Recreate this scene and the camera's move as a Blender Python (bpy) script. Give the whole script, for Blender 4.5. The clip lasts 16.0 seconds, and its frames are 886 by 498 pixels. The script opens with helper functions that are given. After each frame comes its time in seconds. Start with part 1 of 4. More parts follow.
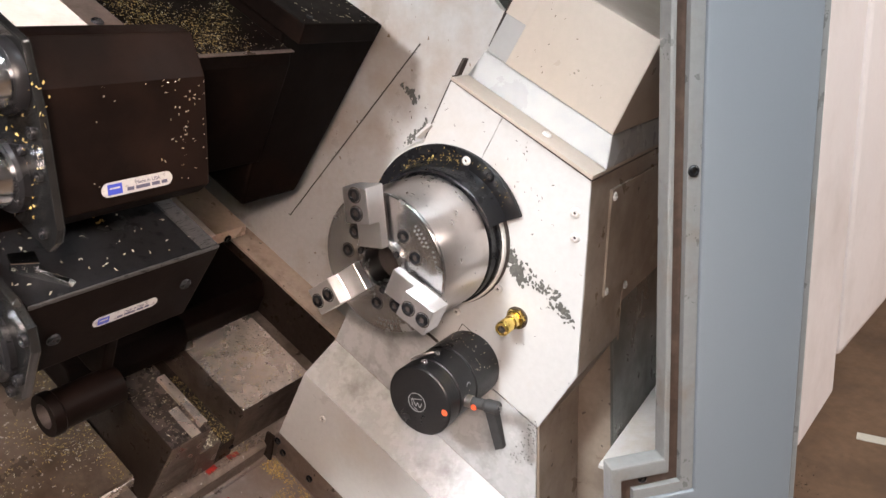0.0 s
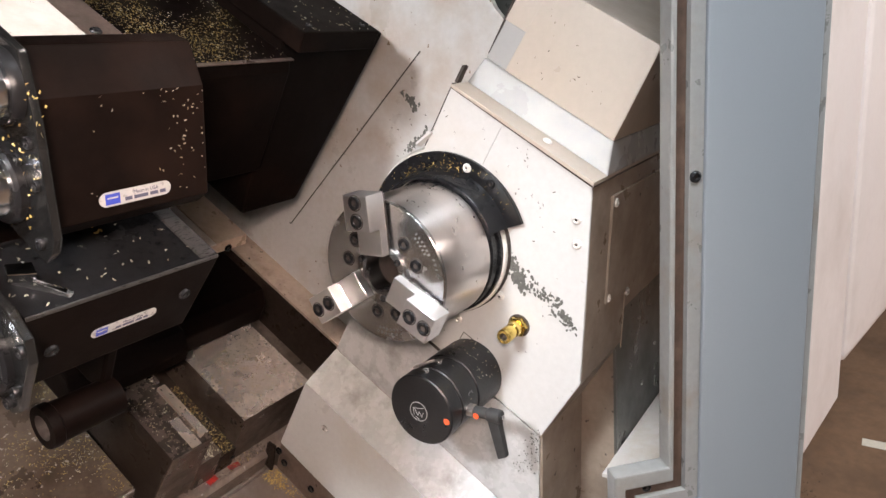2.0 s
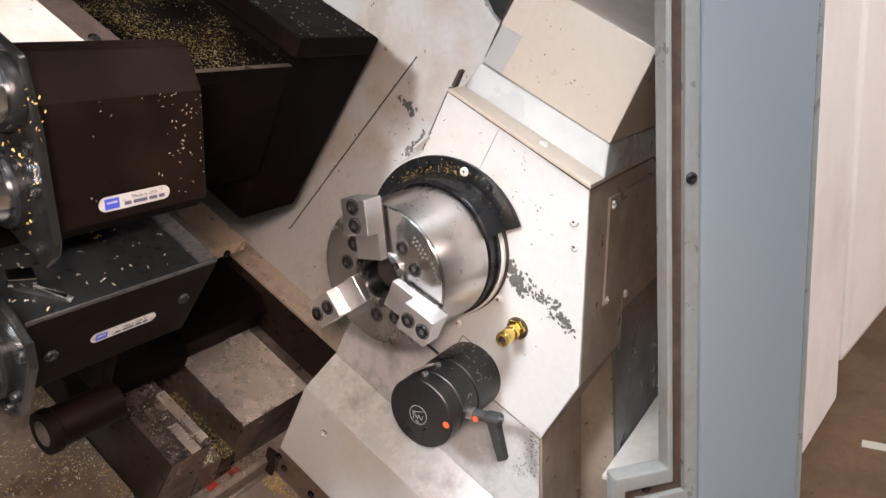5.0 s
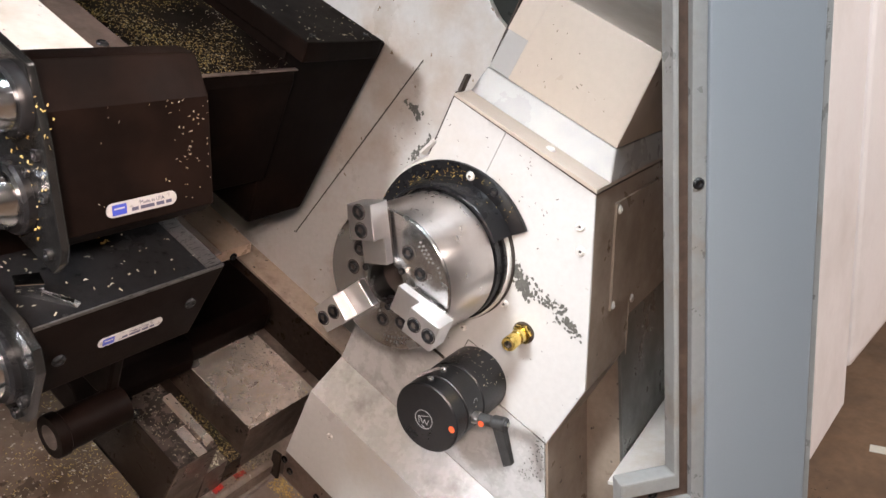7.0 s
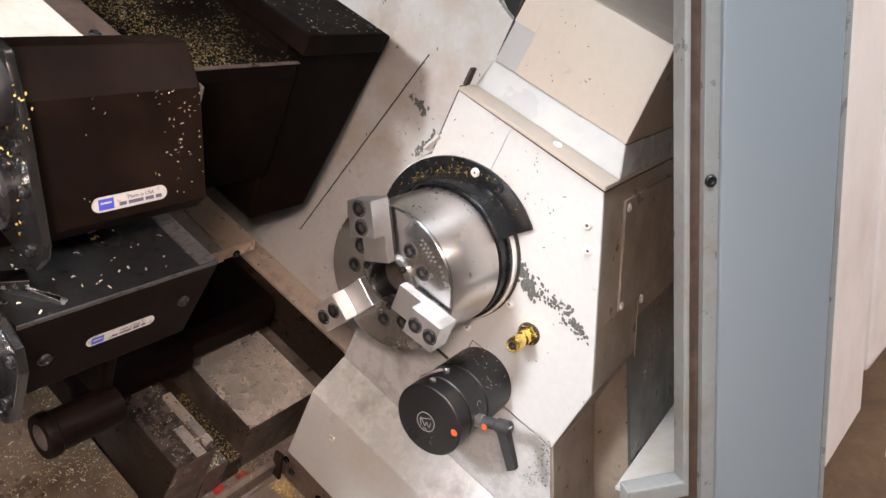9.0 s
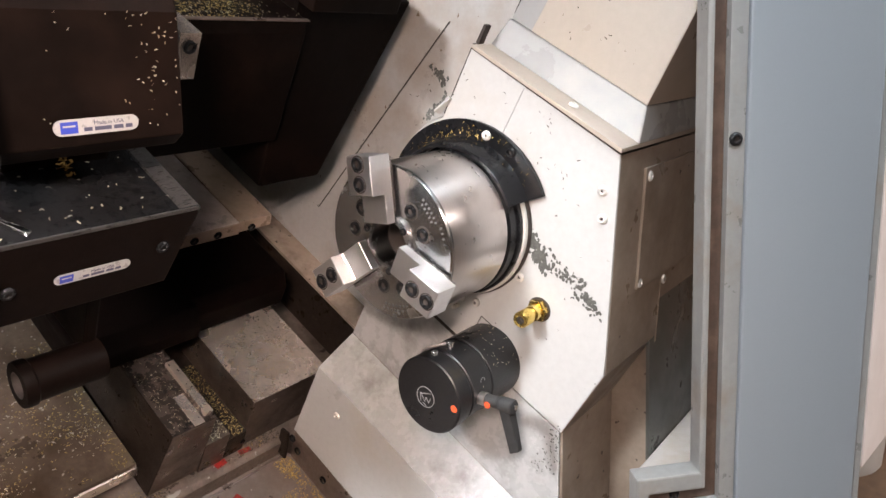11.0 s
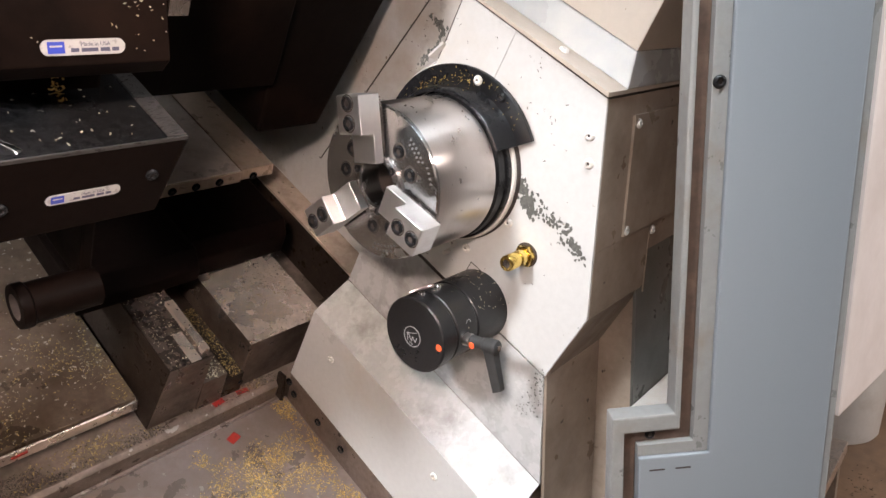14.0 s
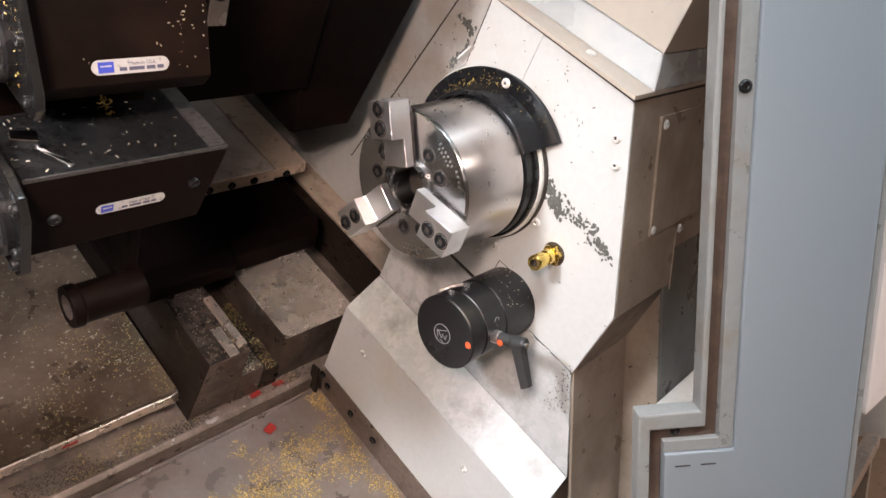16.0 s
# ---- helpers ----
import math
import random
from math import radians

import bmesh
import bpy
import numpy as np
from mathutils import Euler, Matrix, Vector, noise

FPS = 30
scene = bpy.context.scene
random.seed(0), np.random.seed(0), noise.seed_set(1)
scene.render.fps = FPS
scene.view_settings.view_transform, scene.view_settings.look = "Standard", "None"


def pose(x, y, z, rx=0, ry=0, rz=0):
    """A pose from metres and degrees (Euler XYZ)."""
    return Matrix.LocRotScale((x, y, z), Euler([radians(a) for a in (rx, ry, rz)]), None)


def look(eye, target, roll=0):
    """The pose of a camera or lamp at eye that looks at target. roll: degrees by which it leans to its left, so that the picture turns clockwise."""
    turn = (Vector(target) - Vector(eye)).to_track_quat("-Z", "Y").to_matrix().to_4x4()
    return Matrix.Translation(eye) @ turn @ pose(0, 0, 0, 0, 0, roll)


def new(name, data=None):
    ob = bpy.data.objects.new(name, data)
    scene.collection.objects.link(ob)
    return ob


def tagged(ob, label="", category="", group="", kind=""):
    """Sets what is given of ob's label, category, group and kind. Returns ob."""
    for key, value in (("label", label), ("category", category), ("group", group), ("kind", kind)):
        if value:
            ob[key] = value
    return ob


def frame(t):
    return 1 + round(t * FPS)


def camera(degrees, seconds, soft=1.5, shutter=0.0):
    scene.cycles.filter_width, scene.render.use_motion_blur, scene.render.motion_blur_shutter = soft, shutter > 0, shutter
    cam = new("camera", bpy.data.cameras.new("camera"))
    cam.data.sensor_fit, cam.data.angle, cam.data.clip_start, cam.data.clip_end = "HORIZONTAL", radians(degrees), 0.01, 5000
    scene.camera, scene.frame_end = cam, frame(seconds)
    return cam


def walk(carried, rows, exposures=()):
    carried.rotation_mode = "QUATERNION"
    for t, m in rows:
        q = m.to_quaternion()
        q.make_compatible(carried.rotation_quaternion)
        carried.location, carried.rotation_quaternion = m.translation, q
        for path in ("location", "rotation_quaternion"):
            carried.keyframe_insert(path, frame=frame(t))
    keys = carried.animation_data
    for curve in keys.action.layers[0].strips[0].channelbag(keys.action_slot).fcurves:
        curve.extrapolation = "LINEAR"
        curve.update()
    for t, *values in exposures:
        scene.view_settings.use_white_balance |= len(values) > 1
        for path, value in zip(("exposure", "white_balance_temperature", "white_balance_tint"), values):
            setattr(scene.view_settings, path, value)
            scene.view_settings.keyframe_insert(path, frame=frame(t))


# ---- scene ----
cam = camera(65.8, 16.0)
PATH = [
    (0, (0.049, 0.167, 1.425), (1.626, 1.266, 0.872), -4.5),
    (0.5, (0.054, 0.17, 1.424), (1.633, 1.259, 0.859), -4.8),
    (1, (0.054, 0.173, 1.424), (1.63, 1.281, 0.886), -4.7),
    (1.5, (0.058, 0.171, 1.424), (1.638, 1.279, 0.901), -4.9),
    (2, (0.054, 0.169, 1.424), (1.634, 1.274, 0.892), -4.9),
    (2.5, (0.055, 0.169, 1.424), (1.639, 1.269, 0.894), -5.0),
    (3, (0.053, 0.167, 1.425), (1.631, 1.269, 0.883), -5.1),
    (3.5, (0.053, 0.168, 1.427), (1.641, 1.259, 0.892), -5.6),
    (4, (0.049, 0.166, 1.426), (1.632, 1.269, 0.901), -5.4),
    (4.2, (0.049, 0.166, 1.419), (1.637, 1.268, 0.905), -5.2),
    (6.3, (0.054, 0.169, 1.427), (1.637, 1.273, 0.899), -5.4),
    (6.5, (0.054, 0.17, 1.426), (1.64, 1.268, 0.898), -5.1),
    (7, (0.052, 0.167, 1.426), (1.63, 1.284, 0.915), -5.3),
    (7.5, (0.06, 0.166, 1.429), (1.63, 1.298, 0.926), -5.9),
    (8, (0.067, 0.167, 1.426), (1.639, 1.286, 0.9), -5.4),
    (8.5, (0.075, 0.173, 1.424), (1.647, 1.287, 0.887), -5.4),
    (8.7, (0.076, 0.172, 1.422), (1.644, 1.295, 0.893), -5.4),
    (10.8, (0.13, 0.179, 1.357), (1.623, 1.424, 0.886), -3.4),
    (11, (0.137, 0.155, 1.346), (1.623, 1.404, 0.864), -4.3),
    (11.5, (0.152, 0.118, 1.334), (1.647, 1.338, 0.808), -4.7),
    (12, (0.151, 0.111, 1.328), (1.625, 1.358, 0.805), -3.9),
    (12.5, (0.154, 0.105, 1.323), (1.594, 1.384, 0.782), -4.2),
    (13, (0.147, 0.103, 1.314), (1.588, 1.374, 0.758), -3.6),
    (13.5, (0.145, 0.108, 1.309), (1.566, 1.389, 0.727), -4.2),
    (14, (0.139, 0.112, 1.31), (1.577, 1.385, 0.75), -3.3),
    (14.5, (0.14, 0.105, 1.315), (1.569, 1.388, 0.754), -3.2),
    (15, (0.133, 0.099, 1.323), (1.522, 1.41, 0.729), -3.8),
    (15.5, (0.126, 0.099, 1.322), (1.54, 1.387, 0.738), -2.9),
    (16, (0.126, 0.099, 1.334), (1.498, 1.429, 0.744), -4.2),
]
walk(cam, [(t, look(eye, target, roll)) for t, eye, target, roll in PATH])

# ---- world and light ----
world = bpy.data.worlds.new("workshop_air")
scene.world = world
world.use_nodes = True
world.node_tree.nodes["Background"].inputs[0].default_value = (0.80, 0.90, 1.0, 1)
world.node_tree.nodes["Background"].inputs[1].default_value = 0.04


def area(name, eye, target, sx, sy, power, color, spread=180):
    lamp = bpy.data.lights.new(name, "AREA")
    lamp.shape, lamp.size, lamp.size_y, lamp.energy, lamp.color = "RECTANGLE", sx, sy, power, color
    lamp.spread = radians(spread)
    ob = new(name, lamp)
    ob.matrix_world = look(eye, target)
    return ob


area("machine_work_light", (-1.30, 0.66, 2.60), (0.60, 0.84, 0.95), 0.34, 0.26, 23.5, (0.955, 0.965, 1.0), 100)
# Unseen warm lamp beside the camera, added to light the bed and skirt.
area("unseen_warm_lamp", (-0.05, 0.10, 1.55), (0.74, 1.15, 0.98), 0.16, 0.11, 4.0, (1.0, 0.795, 0.70), 78)
area("workshop_ceiling_light", (0.30, -0.25, 3.3), (0.80, 0.3, 1.2), 1.4, 0.4, 95, (0.84, 0.92, 1.0))
# Broad warm fill added for the shadows; no window stands here.
area("warm_shadow_fill", (-3.7, -2.5, 2.0), (1.0, 1.2, 1.2), 2.6, 1.5, 24, (1.0, 0.86, 0.78))
# Unseen fill added to brighten the outer cream sheets.
area("outer_sheet_fill", (3.2, -3.6, 3.2), (1.5, 0.4, 0.9), 1.6, 0.6, 135, (1.0, 0.90, 0.86))

# ---- the slanted bed's frame ----
A = radians(33)
CA, SA = math.cos(A), math.sin(A)
SLANT = Matrix(((1, 0, 0, 0), (0, CA, -SA, 0), (0, SA, CA, 0), (0, 0, 0, 1)))
IDENT = Matrix.Identity(4)
YC, ZC = 0.767, 1.144      # spindle axis
FX = 0.922                 # headstock face
R45 = math.sqrt(0.5)
# door frame: first axis to the left along the frame, second away from the camera, third up
JAMB = Matrix(((-R45, R45, 0, 1.299 / 2), (R45, R45, 0, 1.299 / 2), (0, 0, 1, 0), (0, 0, 0, 1)))


# ---- materials ----
def nodes_of(name):
    k = bpy.data.materials.new(name)
    k.use_nodes = True
    nt = k.node_tree
    return k, nt, nt.nodes["Principled BSDF"]


def noise_node(nt, scale, detail=6, rough=0.6, stretch=(1, 1, 1)):
    tc = nt.nodes.new("ShaderNodeTexCoord")
    mp = nt.nodes.new("ShaderNodeMapping")
    mp.inputs["Scale"].default_value = stretch
    n = nt.nodes.new("ShaderNodeTexNoise")
    n.inputs["Scale"].default_value, n.inputs["Detail"].default_value, n.inputs["Roughness"].default_value = scale, detail, rough
    nt.links.new(tc.outputs["Object"], mp.inputs[0])
    nt.links.new(mp.outputs[0], n.inputs["Vector"])
    return n.outputs["Fac"]


def ramp(nt, fac, *stops):
    r = nt.nodes.new("ShaderNodeValToRGB")
    e = r.color_ramp.elements
    while len(e) < len(stops):
        e.new(0.5)
    for el, (p, c) in zip(e, stops):
        el.position, el.color = p, (*c, 1) if len(c) == 3 else c
    nt.links.new(fac, r.inputs[0])
    return r.outputs[0]


def mix(nt, fac, a, b, mode="MIX"):
    m = nt.nodes.new("ShaderNodeMix")
    m.data_type, m.blend_type = "RGBA", mode
    for sock, v in ((m.inputs[0], fac), (m.inputs[6], a), (m.inputs[7], b)):
        if isinstance(v, (int, float)):
            sock.default_value = v
        elif isinstance(v, tuple):
            sock.default_value = (*v, 1)
        else:
            nt.links.new(v, sock)
    return m.outputs[2]


def surface(name, base, rough=0.5, metal=0.0, dirt=None, dirt_at=(0.55, 0.75), dirt_scale=6, grain=0.12, grain_scale=90,
            bump=0.15, bump_scale=400, stretch=(1, 1, 1), spots=None, spot_scale=60, spot_at=0.72, rough_var=0.15, coat=0.0, gloss=0.5):
    """Painted or metal surface: base colour with fine grain, larger stains, small spots, relief."""
    k, nt, b = nodes_of(name)
    g = noise_node(nt, grain_scale, 8, 0.65, stretch)
    lo, hi = tuple(c * (1 - grain) for c in base), tuple(min(1, c * (1 + grain)) for c in base)
    col = ramp(nt, g, (0.3, lo), (0.7, hi))
    if dirt:
        d = ramp(nt, noise_node(nt, dirt_scale, 10, 0.62), (dirt_at[0], (0, 0, 0)), (dirt_at[1], (1, 1, 1)))
        col = mix(nt, d, col, dirt)
    if spots:
        s = ramp(nt, noise_node(nt, spot_scale, 3, 0.5), (spot_at, (0, 0, 0)), (spot_at + 0.02, (1, 1, 1)))
        col = mix(nt, s, col, spots)
    nt.links.new(col, b.inputs["Base Color"])
    r = ramp(nt, noise_node(nt, dirt_scale * 2.3, 8, 0.6, stretch), (0.3, (max(0.03, rough - rough_var),) * 3), (0.7, (min(1, rough + rough_var),) * 3))
    nt.links.new(r, b.inputs["Roughness"])
    b.inputs["Metallic"].default_value = metal
    b.inputs["Coat Weight"].default_value = coat
    b.inputs["Specular IOR Level"].default_value = gloss
    if bump:
        bp = nt.nodes.new("ShaderNodeBump")
        bp.inputs["Strength"].default_value, bp.inputs["Distance"].default_value = bump, 0.001
        nt.links.new(noise_node(nt, bump_scale, 4, 0.6, stretch), bp.inputs["Height"])
        nt.links.new(bp.outputs[0], b.inputs["Normal"])
    return k


def lathe_turned(name, base, rough, aniso, face):
    """Steel turned on a lathe: fine rings round the spindle axis (x) and a highlight drawn across them."""
    k, nt, b = nodes_of(name)
    tc = nt.nodes.new("ShaderNodeTexCoord")
    mp = nt.nodes.new("ShaderNodeMapping")
    nt.links.new(tc.outputs["Object"], mp.inputs[0])
    if face:
        mp.inputs["Location"].default_value = (0, -YC, -ZC)
        mp.inputs["Scale"].default_value = (0, 1, 1)
        ln = nt.nodes.new("ShaderNodeVectorMath")
        ln.operation = "LENGTH"
        nt.links.new(mp.outputs[0], ln.inputs[0])
        src = ln.outputs["Value"]
    else:
        mp.inputs["Scale"].default_value = (1, 0, 0)
        src = mp.outputs[0]
    ring = nt.nodes.new("ShaderNodeTexNoise")
    ring.inputs["Scale"].default_value, ring.inputs["Detail"].default_value = 900, 3
    nt.links.new(src, ring.inputs["Vector"])
    lines = ramp(nt, ring.outputs["Fac"], (0.3, tuple(c * 0.86 for c in base)), (0.7, tuple(min(1, c * 1.08) for c in base)))
    film = ramp(nt, noise_node(nt, 14, 8, 0.6), (0.55, (0, 0, 0)), (0.8, (0.6, 0.6, 0.6)))
    col = mix(nt, film, lines, (0.40, 0.34, 0.29))
    nicks = ramp(nt, noise_node(nt, 170, 2, 0.5), (0.74, (0, 0, 0)), (0.77, (1, 1, 1)))
    nt.links.new(mix(nt, nicks, col, (0.16, 0.13, 0.11)), b.inputs["Base Color"])
    nt.links.new(ramp(nt, noise_node(nt, 30, 6, 0.6), (0.3, (rough - 0.04,) * 3), (0.7, (rough + 0.06,) * 3)), b.inputs["Roughness"])
    b.inputs["Metallic"].default_value = 1.0
    tg = nt.nodes.new("ShaderNodeTangent")
    tg.direction_type, tg.axis = "RADIAL", "X"
    nt.links.new(tg.outputs[0], b.inputs["Tangent"])
    b.inputs["Anisotropic"].default_value = aniso
    b.inputs["Anisotropic Rotation"].default_value = 0.25
    return k


CREAM = surface("cream_enamel", (0.55, 0.55, 0.54), 0.40, dirt=(0.50, 0.45, 0.38), dirt_at=(0.52, 0.85), dirt_scale=5, grain=0.04, bump=0.10, spots=(0.30, 0.26, 0.2), spot_scale=75, spot_at=0.745)
SCUFFED = surface("scuffed_cream_enamel", (0.47, 0.47, 0.465), 0.26, dirt=(0.29, 0.275, 0.255), dirt_at=(0.53, 0.74), dirt_scale=15, grain=0.06, bump=0.12, rough_var=0.2)
COVER = surface("warm_cream_enamel", (0.43, 0.37, 0.31), 0.42, dirt=(0.47, 0.40, 0.32), dirt_at=(0.5, 0.85), dirt_scale=4, grain=0.03, bump=0.08, spots=(0.22, 0.17, 0.11), spot_scale=70, spot_at=0.75)
# Stained cream, its base also darkened for the shade on the headstock's side.
DIMSTAINED = surface("shaded_stained_cream", (0.31, 0.25, 0.20), 0.38, dirt=(0.14, 0.10, 0.072), dirt_at=(0.42, 0.75), dirt_scale=7, grain=0.08, bump=0.15, spots=(0.05, 0.035, 0.025), spot_scale=60, spot_at=0.73)
# Near-black tone stands in for shade, in the recess and the added enclosure.
DARKPANEL = surface("shade_dark_enamel", (0.075, 0.078, 0.072), 0.35, dirt=(0.09, 0.08, 0.07), dirt_scale=6, grain=0.06)
BULK = surface("stained_cream_sheet", (0.54, 0.53, 0.515), 0.36, dirt=(0.38, 0.29, 0.21), dirt_at=(0.50, 0.78), dirt_scale=4.0, grain=0.05, bump=0.12, spots=(0.20, 0.14, 0.09), spot_scale=80, spot_at=0.72)
LEDGECREAM = surface("grimy_cream_ledge", (0.44, 0.35, 0.28), 0.40, dirt=(0.17, 0.11, 0.07), dirt_at=(0.48, 0.75), dirt_scale=14, grain=0.1, bump=0.2, spots=(0.05, 0.035, 0.025), spot_scale=70, spot_at=0.68)
PALECOVER = surface("pale_cover_enamel", (0.33, 0.327, 0.32), 0.36, dirt=(0.47, 0.43, 0.37), dirt_at=(0.5, 0.85), dirt_scale=5, grain=0.02, bump=0.06)
SEAM = surface("dark_joint", (0.045, 0.035, 0.03), 0.8, grain=0.3)
PRIMER = surface("exposed_primer", (0.105, 0.105, 0.095), 0.75, grain=0.4, grain_scale=300, bump=0.5)
WHITE = surface("white_plate", (0.66, 0.635, 0.60), 0.45, dirt=(0.55, 0.48, 0.38), dirt_scale=9, grain=0.04)
BLACKOX = surface("black_oxide_steel", (0.010, 0.010, 0.011), 0.30, 0.0, dirt=(0.020, 0.016, 0.013), dirt_scale=9, grain=0.3, bump=0.15, spots=(0.10, 0.085, 0.06), spot_scale=140, spot_at=0.77, gloss=0.25)
BROWNBLACK = surface("oily_black_steel", (0.0048, 0.0029, 0.0023), 0.48, 0.0, dirt=(0.0125, 0.0068, 0.0050), dirt_scale=6, grain=0.3, bump=0.15, rough_var=0.12, gloss=0.045)
WETBLACK = surface("wet_blued_steel", (0.008, 0.008, 0.0085), 0.22, 0.0, dirt=(0.014, 0.014, 0.0145), dirt_scale=12, grain=0.3, bump=0.15, rough_var=0.10, gloss=0.12)
WETPLATE = surface("wet_black_end_plate", (0.012, 0.012, 0.012), 0.16, 0.3, dirt=(0.035, 0.032, 0.028), dirt_scale=14, grain=0.3, bump=0.5, bump_scale=160, rough_var=0.08, gloss=0.6)
SCRAPED = surface("rubbed_black_edge", (0.050, 0.047, 0.046), 0.34, 0.3, dirt=(0.03, 0.028, 0.027), dirt_at=(0.45, 0.7), dirt_scale=40, grain=0.2, bump=0.2, stretch=(1, 8, 1))
ANODIZED = surface("black_anodised_aluminium", (0.012, 0.012, 0.0125), 0.33, grain=0.25, grain_scale=250, bump=0.15, bump_scale=900, rough_var=0.08, gloss=0.35)
RUBBER = surface("black_plastic", (0.03, 0.03, 0.03), 0.5, grain=0.2)
STEEL = lathe_turned("turned_steel", (0.64, 0.59, 0.565), 0.30, 0.72, False)
FACED = lathe_turned("faced_steel", (0.46, 0.45, 0.445), 0.24, 0.82, True)
JAWSTEEL = surface("milled_steel", (0.78, 0.765, 0.76), 0.40, 1.0, dirt=(0.55, 0.51, 0.48), dirt_at=(0.58, 0.9), dirt_scale=20, grain=0.03, bump=0.05, bump_scale=250, stretch=(1, 6, 1), rough_var=0.05)
WAYSTEEL = surface("oily_way_steel", (0.76, 0.65, 0.57), 0.27, 0.8, grain=0.16, grain_scale=60, bump=0.05, spots=(0.08, 0.055, 0.04), spot_scale=170, spot_at=0.67, rough_var=0.05)
GIBFRONT = surface("grey_brown_cast_iron", (0.15, 0.115, 0.095), 0.36, 0.6, dirt=(0.05, 0.036, 0.027), dirt_at=(0.45, 0.75), dirt_scale=16, grain=0.2, bump=0.2)
# Base raised to stand for light that the lamps don't bring to the saddle.
PALEPLATE = surface("light_boosted_casting", (0.80, 0.68, 0.62), 0.38, 0.15, dirt=(0.50, 0.38, 0.31), dirt_at=(0.5, 0.8), dirt_scale=18, grain=0.06, bump=0.15)
TANSTEEL = surface("tan_stained_steel", (0.56, 0.42, 0.32), 0.35, 0.3, dirt=(0.42, 0.30, 0.2), dirt_scale=12, grain=0.08)
LEDGE = surface("grimy_ledge_steel", (0.27, 0.215, 0.18), 0.38, 0.5, dirt=(0.12, 0.09, 0.07), dirt_at=(0.45, 0.68), dirt_scale=11, grain=0.2, bump=0.3, spots=(0.50, 0.46, 0.42), spot_scale=50, spot_at=0.66)
GIBTOP = surface("oily_ground_iron", (0.125, 0.098, 0.083), 0.26, 0.7, dirt=(0.05, 0.036, 0.028), dirt_at=(0.5, 0.8), dirt_scale=20, grain=0.15, bump=0.15)
BRACKET = surface("grimy_bracket_steel", (0.17, 0.13, 0.11), 0.4, 0.4, dirt=(0.07, 0.05, 0.04), dirt_scale=14, grain=0.2, bump=0.3)
ENGRAVE = surface("dull_engraving", (0.13, 0.125, 0.12), 0.6, grain=0.1)
# Oily iron, made darker still for castings that lie in shade.
WAYDARK = surface("shaded_oily_cast_iron", (0.026, 0.019, 0.015), 0.33, 0.0, dirt=(0.08, 0.055, 0.033), dirt_scale=16, grain=0.3, bump=0.4, rough_var=0.12, gloss=0.09)
TRAYSTEEL = surface("wet_tray_steel", (0.19, 0.140, 0.105), 0.34, 0.45, dirt=(0.075, 0.050, 0.032), dirt_at=(0.40, 0.66), dirt_scale=7, grain=0.2, bump=0.35, spots=(0.50, 0.45, 0.40), spot_scale=120, spot_at=0.66, rough_var=0.14)
FLOORPAN = surface("wet_pan_steel", (0.33, 0.275, 0.25), 0.34, 0.45, dirt=(0.23, 0.18, 0.15), dirt_at=(0.4, 0.7), dirt_scale=9, grain=0.12, bump=0.25, spots=(0.50, 0.46, 0.42), spot_scale=55, spot_at=0.68, rough_var=0.12)
GREY = surface("grey_blue_enamel", (0.240, 0.260, 0.280), 0.33, 0.10, dirt=(0.252, 0.270, 0.285), dirt_scale=3, grain=0.012, grain_scale=350, bump=0.08, bump_scale=700, rough_var=0.04)
LIPGREY = surface("worn_grey_trim", (0.30, 0.30, 0.29), 0.38, 0.3, dirt=(0.26, 0.22, 0.18), dirt_at=(0.55, 0.8), dirt_scale=14, grain=0.06, bump=0.15)
SEALBROWN = surface("grimy_seal", (0.075, 0.046, 0.033), 0.55, dirt=(0.15, 0.098, 0.068), dirt_at=(0.5, 0.75), dirt_scale=20, grain=0.25, bump=0.3)
OUTER = surface("outer_cream_sheet", (0.80, 0.70, 0.65), 0.5, dirt=(0.66, 0.56, 0.50), dirt_scale=3, grain=0.02)
BRASS = surface("brass", (0.80, 0.58, 0.17), 0.22, 1.0, dirt=(0.48, 0.31, 0.07), dirt_scale=60, grain=0.1, rough_var=0.08)
CHROME = surface("bright_steel", (0.70, 0.72, 0.74), 0.16, 1.0, dirt=(0.25, 0.25, 0.26), dirt_scale=60, grain=0.1, rough_var=0.08)
RED = surface("red_paint", (0.42, 0.022, 0.014), 0.4, dirt=(0.16, 0.015, 0.01), dirt_at=(0.45, 0.7), dirt_scale=90, grain=0.2)
ORANGE = surface("orange_red_mark", (0.80, 0.11, 0.035), 0.4, grain=0.1)
BLUE = surface("blue_print", (0.03, 0.05, 0.33), 0.4, grain=0.1)
LABEL = surface("satin_label", (0.40, 0.385, 0.37), 0.35, 0.2, dirt=(0.45, 0.42, 0.38), dirt_scale=80, grain=0.05)
INK = surface("dark_ink", (0.06, 0.06, 0.10), 0.5, grain=0.1)
ETCH = surface("grey_etching", (0.30, 0.30, 0.30), 0.5, grain=0.1)
SHOPFLOOR = surface("workshop_floor", (0.21, 0.125, 0.075), 0.5, dirt=(0.11, 0.068, 0.045), dirt_at=(0.45, 0.75), dirt_scale=3.5, grain=0.15, grain_scale=30, bump=0.2, bump_scale=80)
SHOPWALL = surface("workshop_wall", (0.22, 0.21, 0.20), 0.8, dirt=(0.17, 0.16, 0.15), dirt_scale=1.2, grain=0.04)
BUCKETW = surface("white_plastic", (0.76, 0.73, 0.69), 0.45, dirt=(0.6, 0.55, 0.48), dirt_scale=6, grain=0.03)
TAPE = surface("pale_floor_tape", (0.72, 0.66, 0.55), 0.5, dirt=(0.5, 0.42, 0.32), dirt_scale=20, grain=0.06)


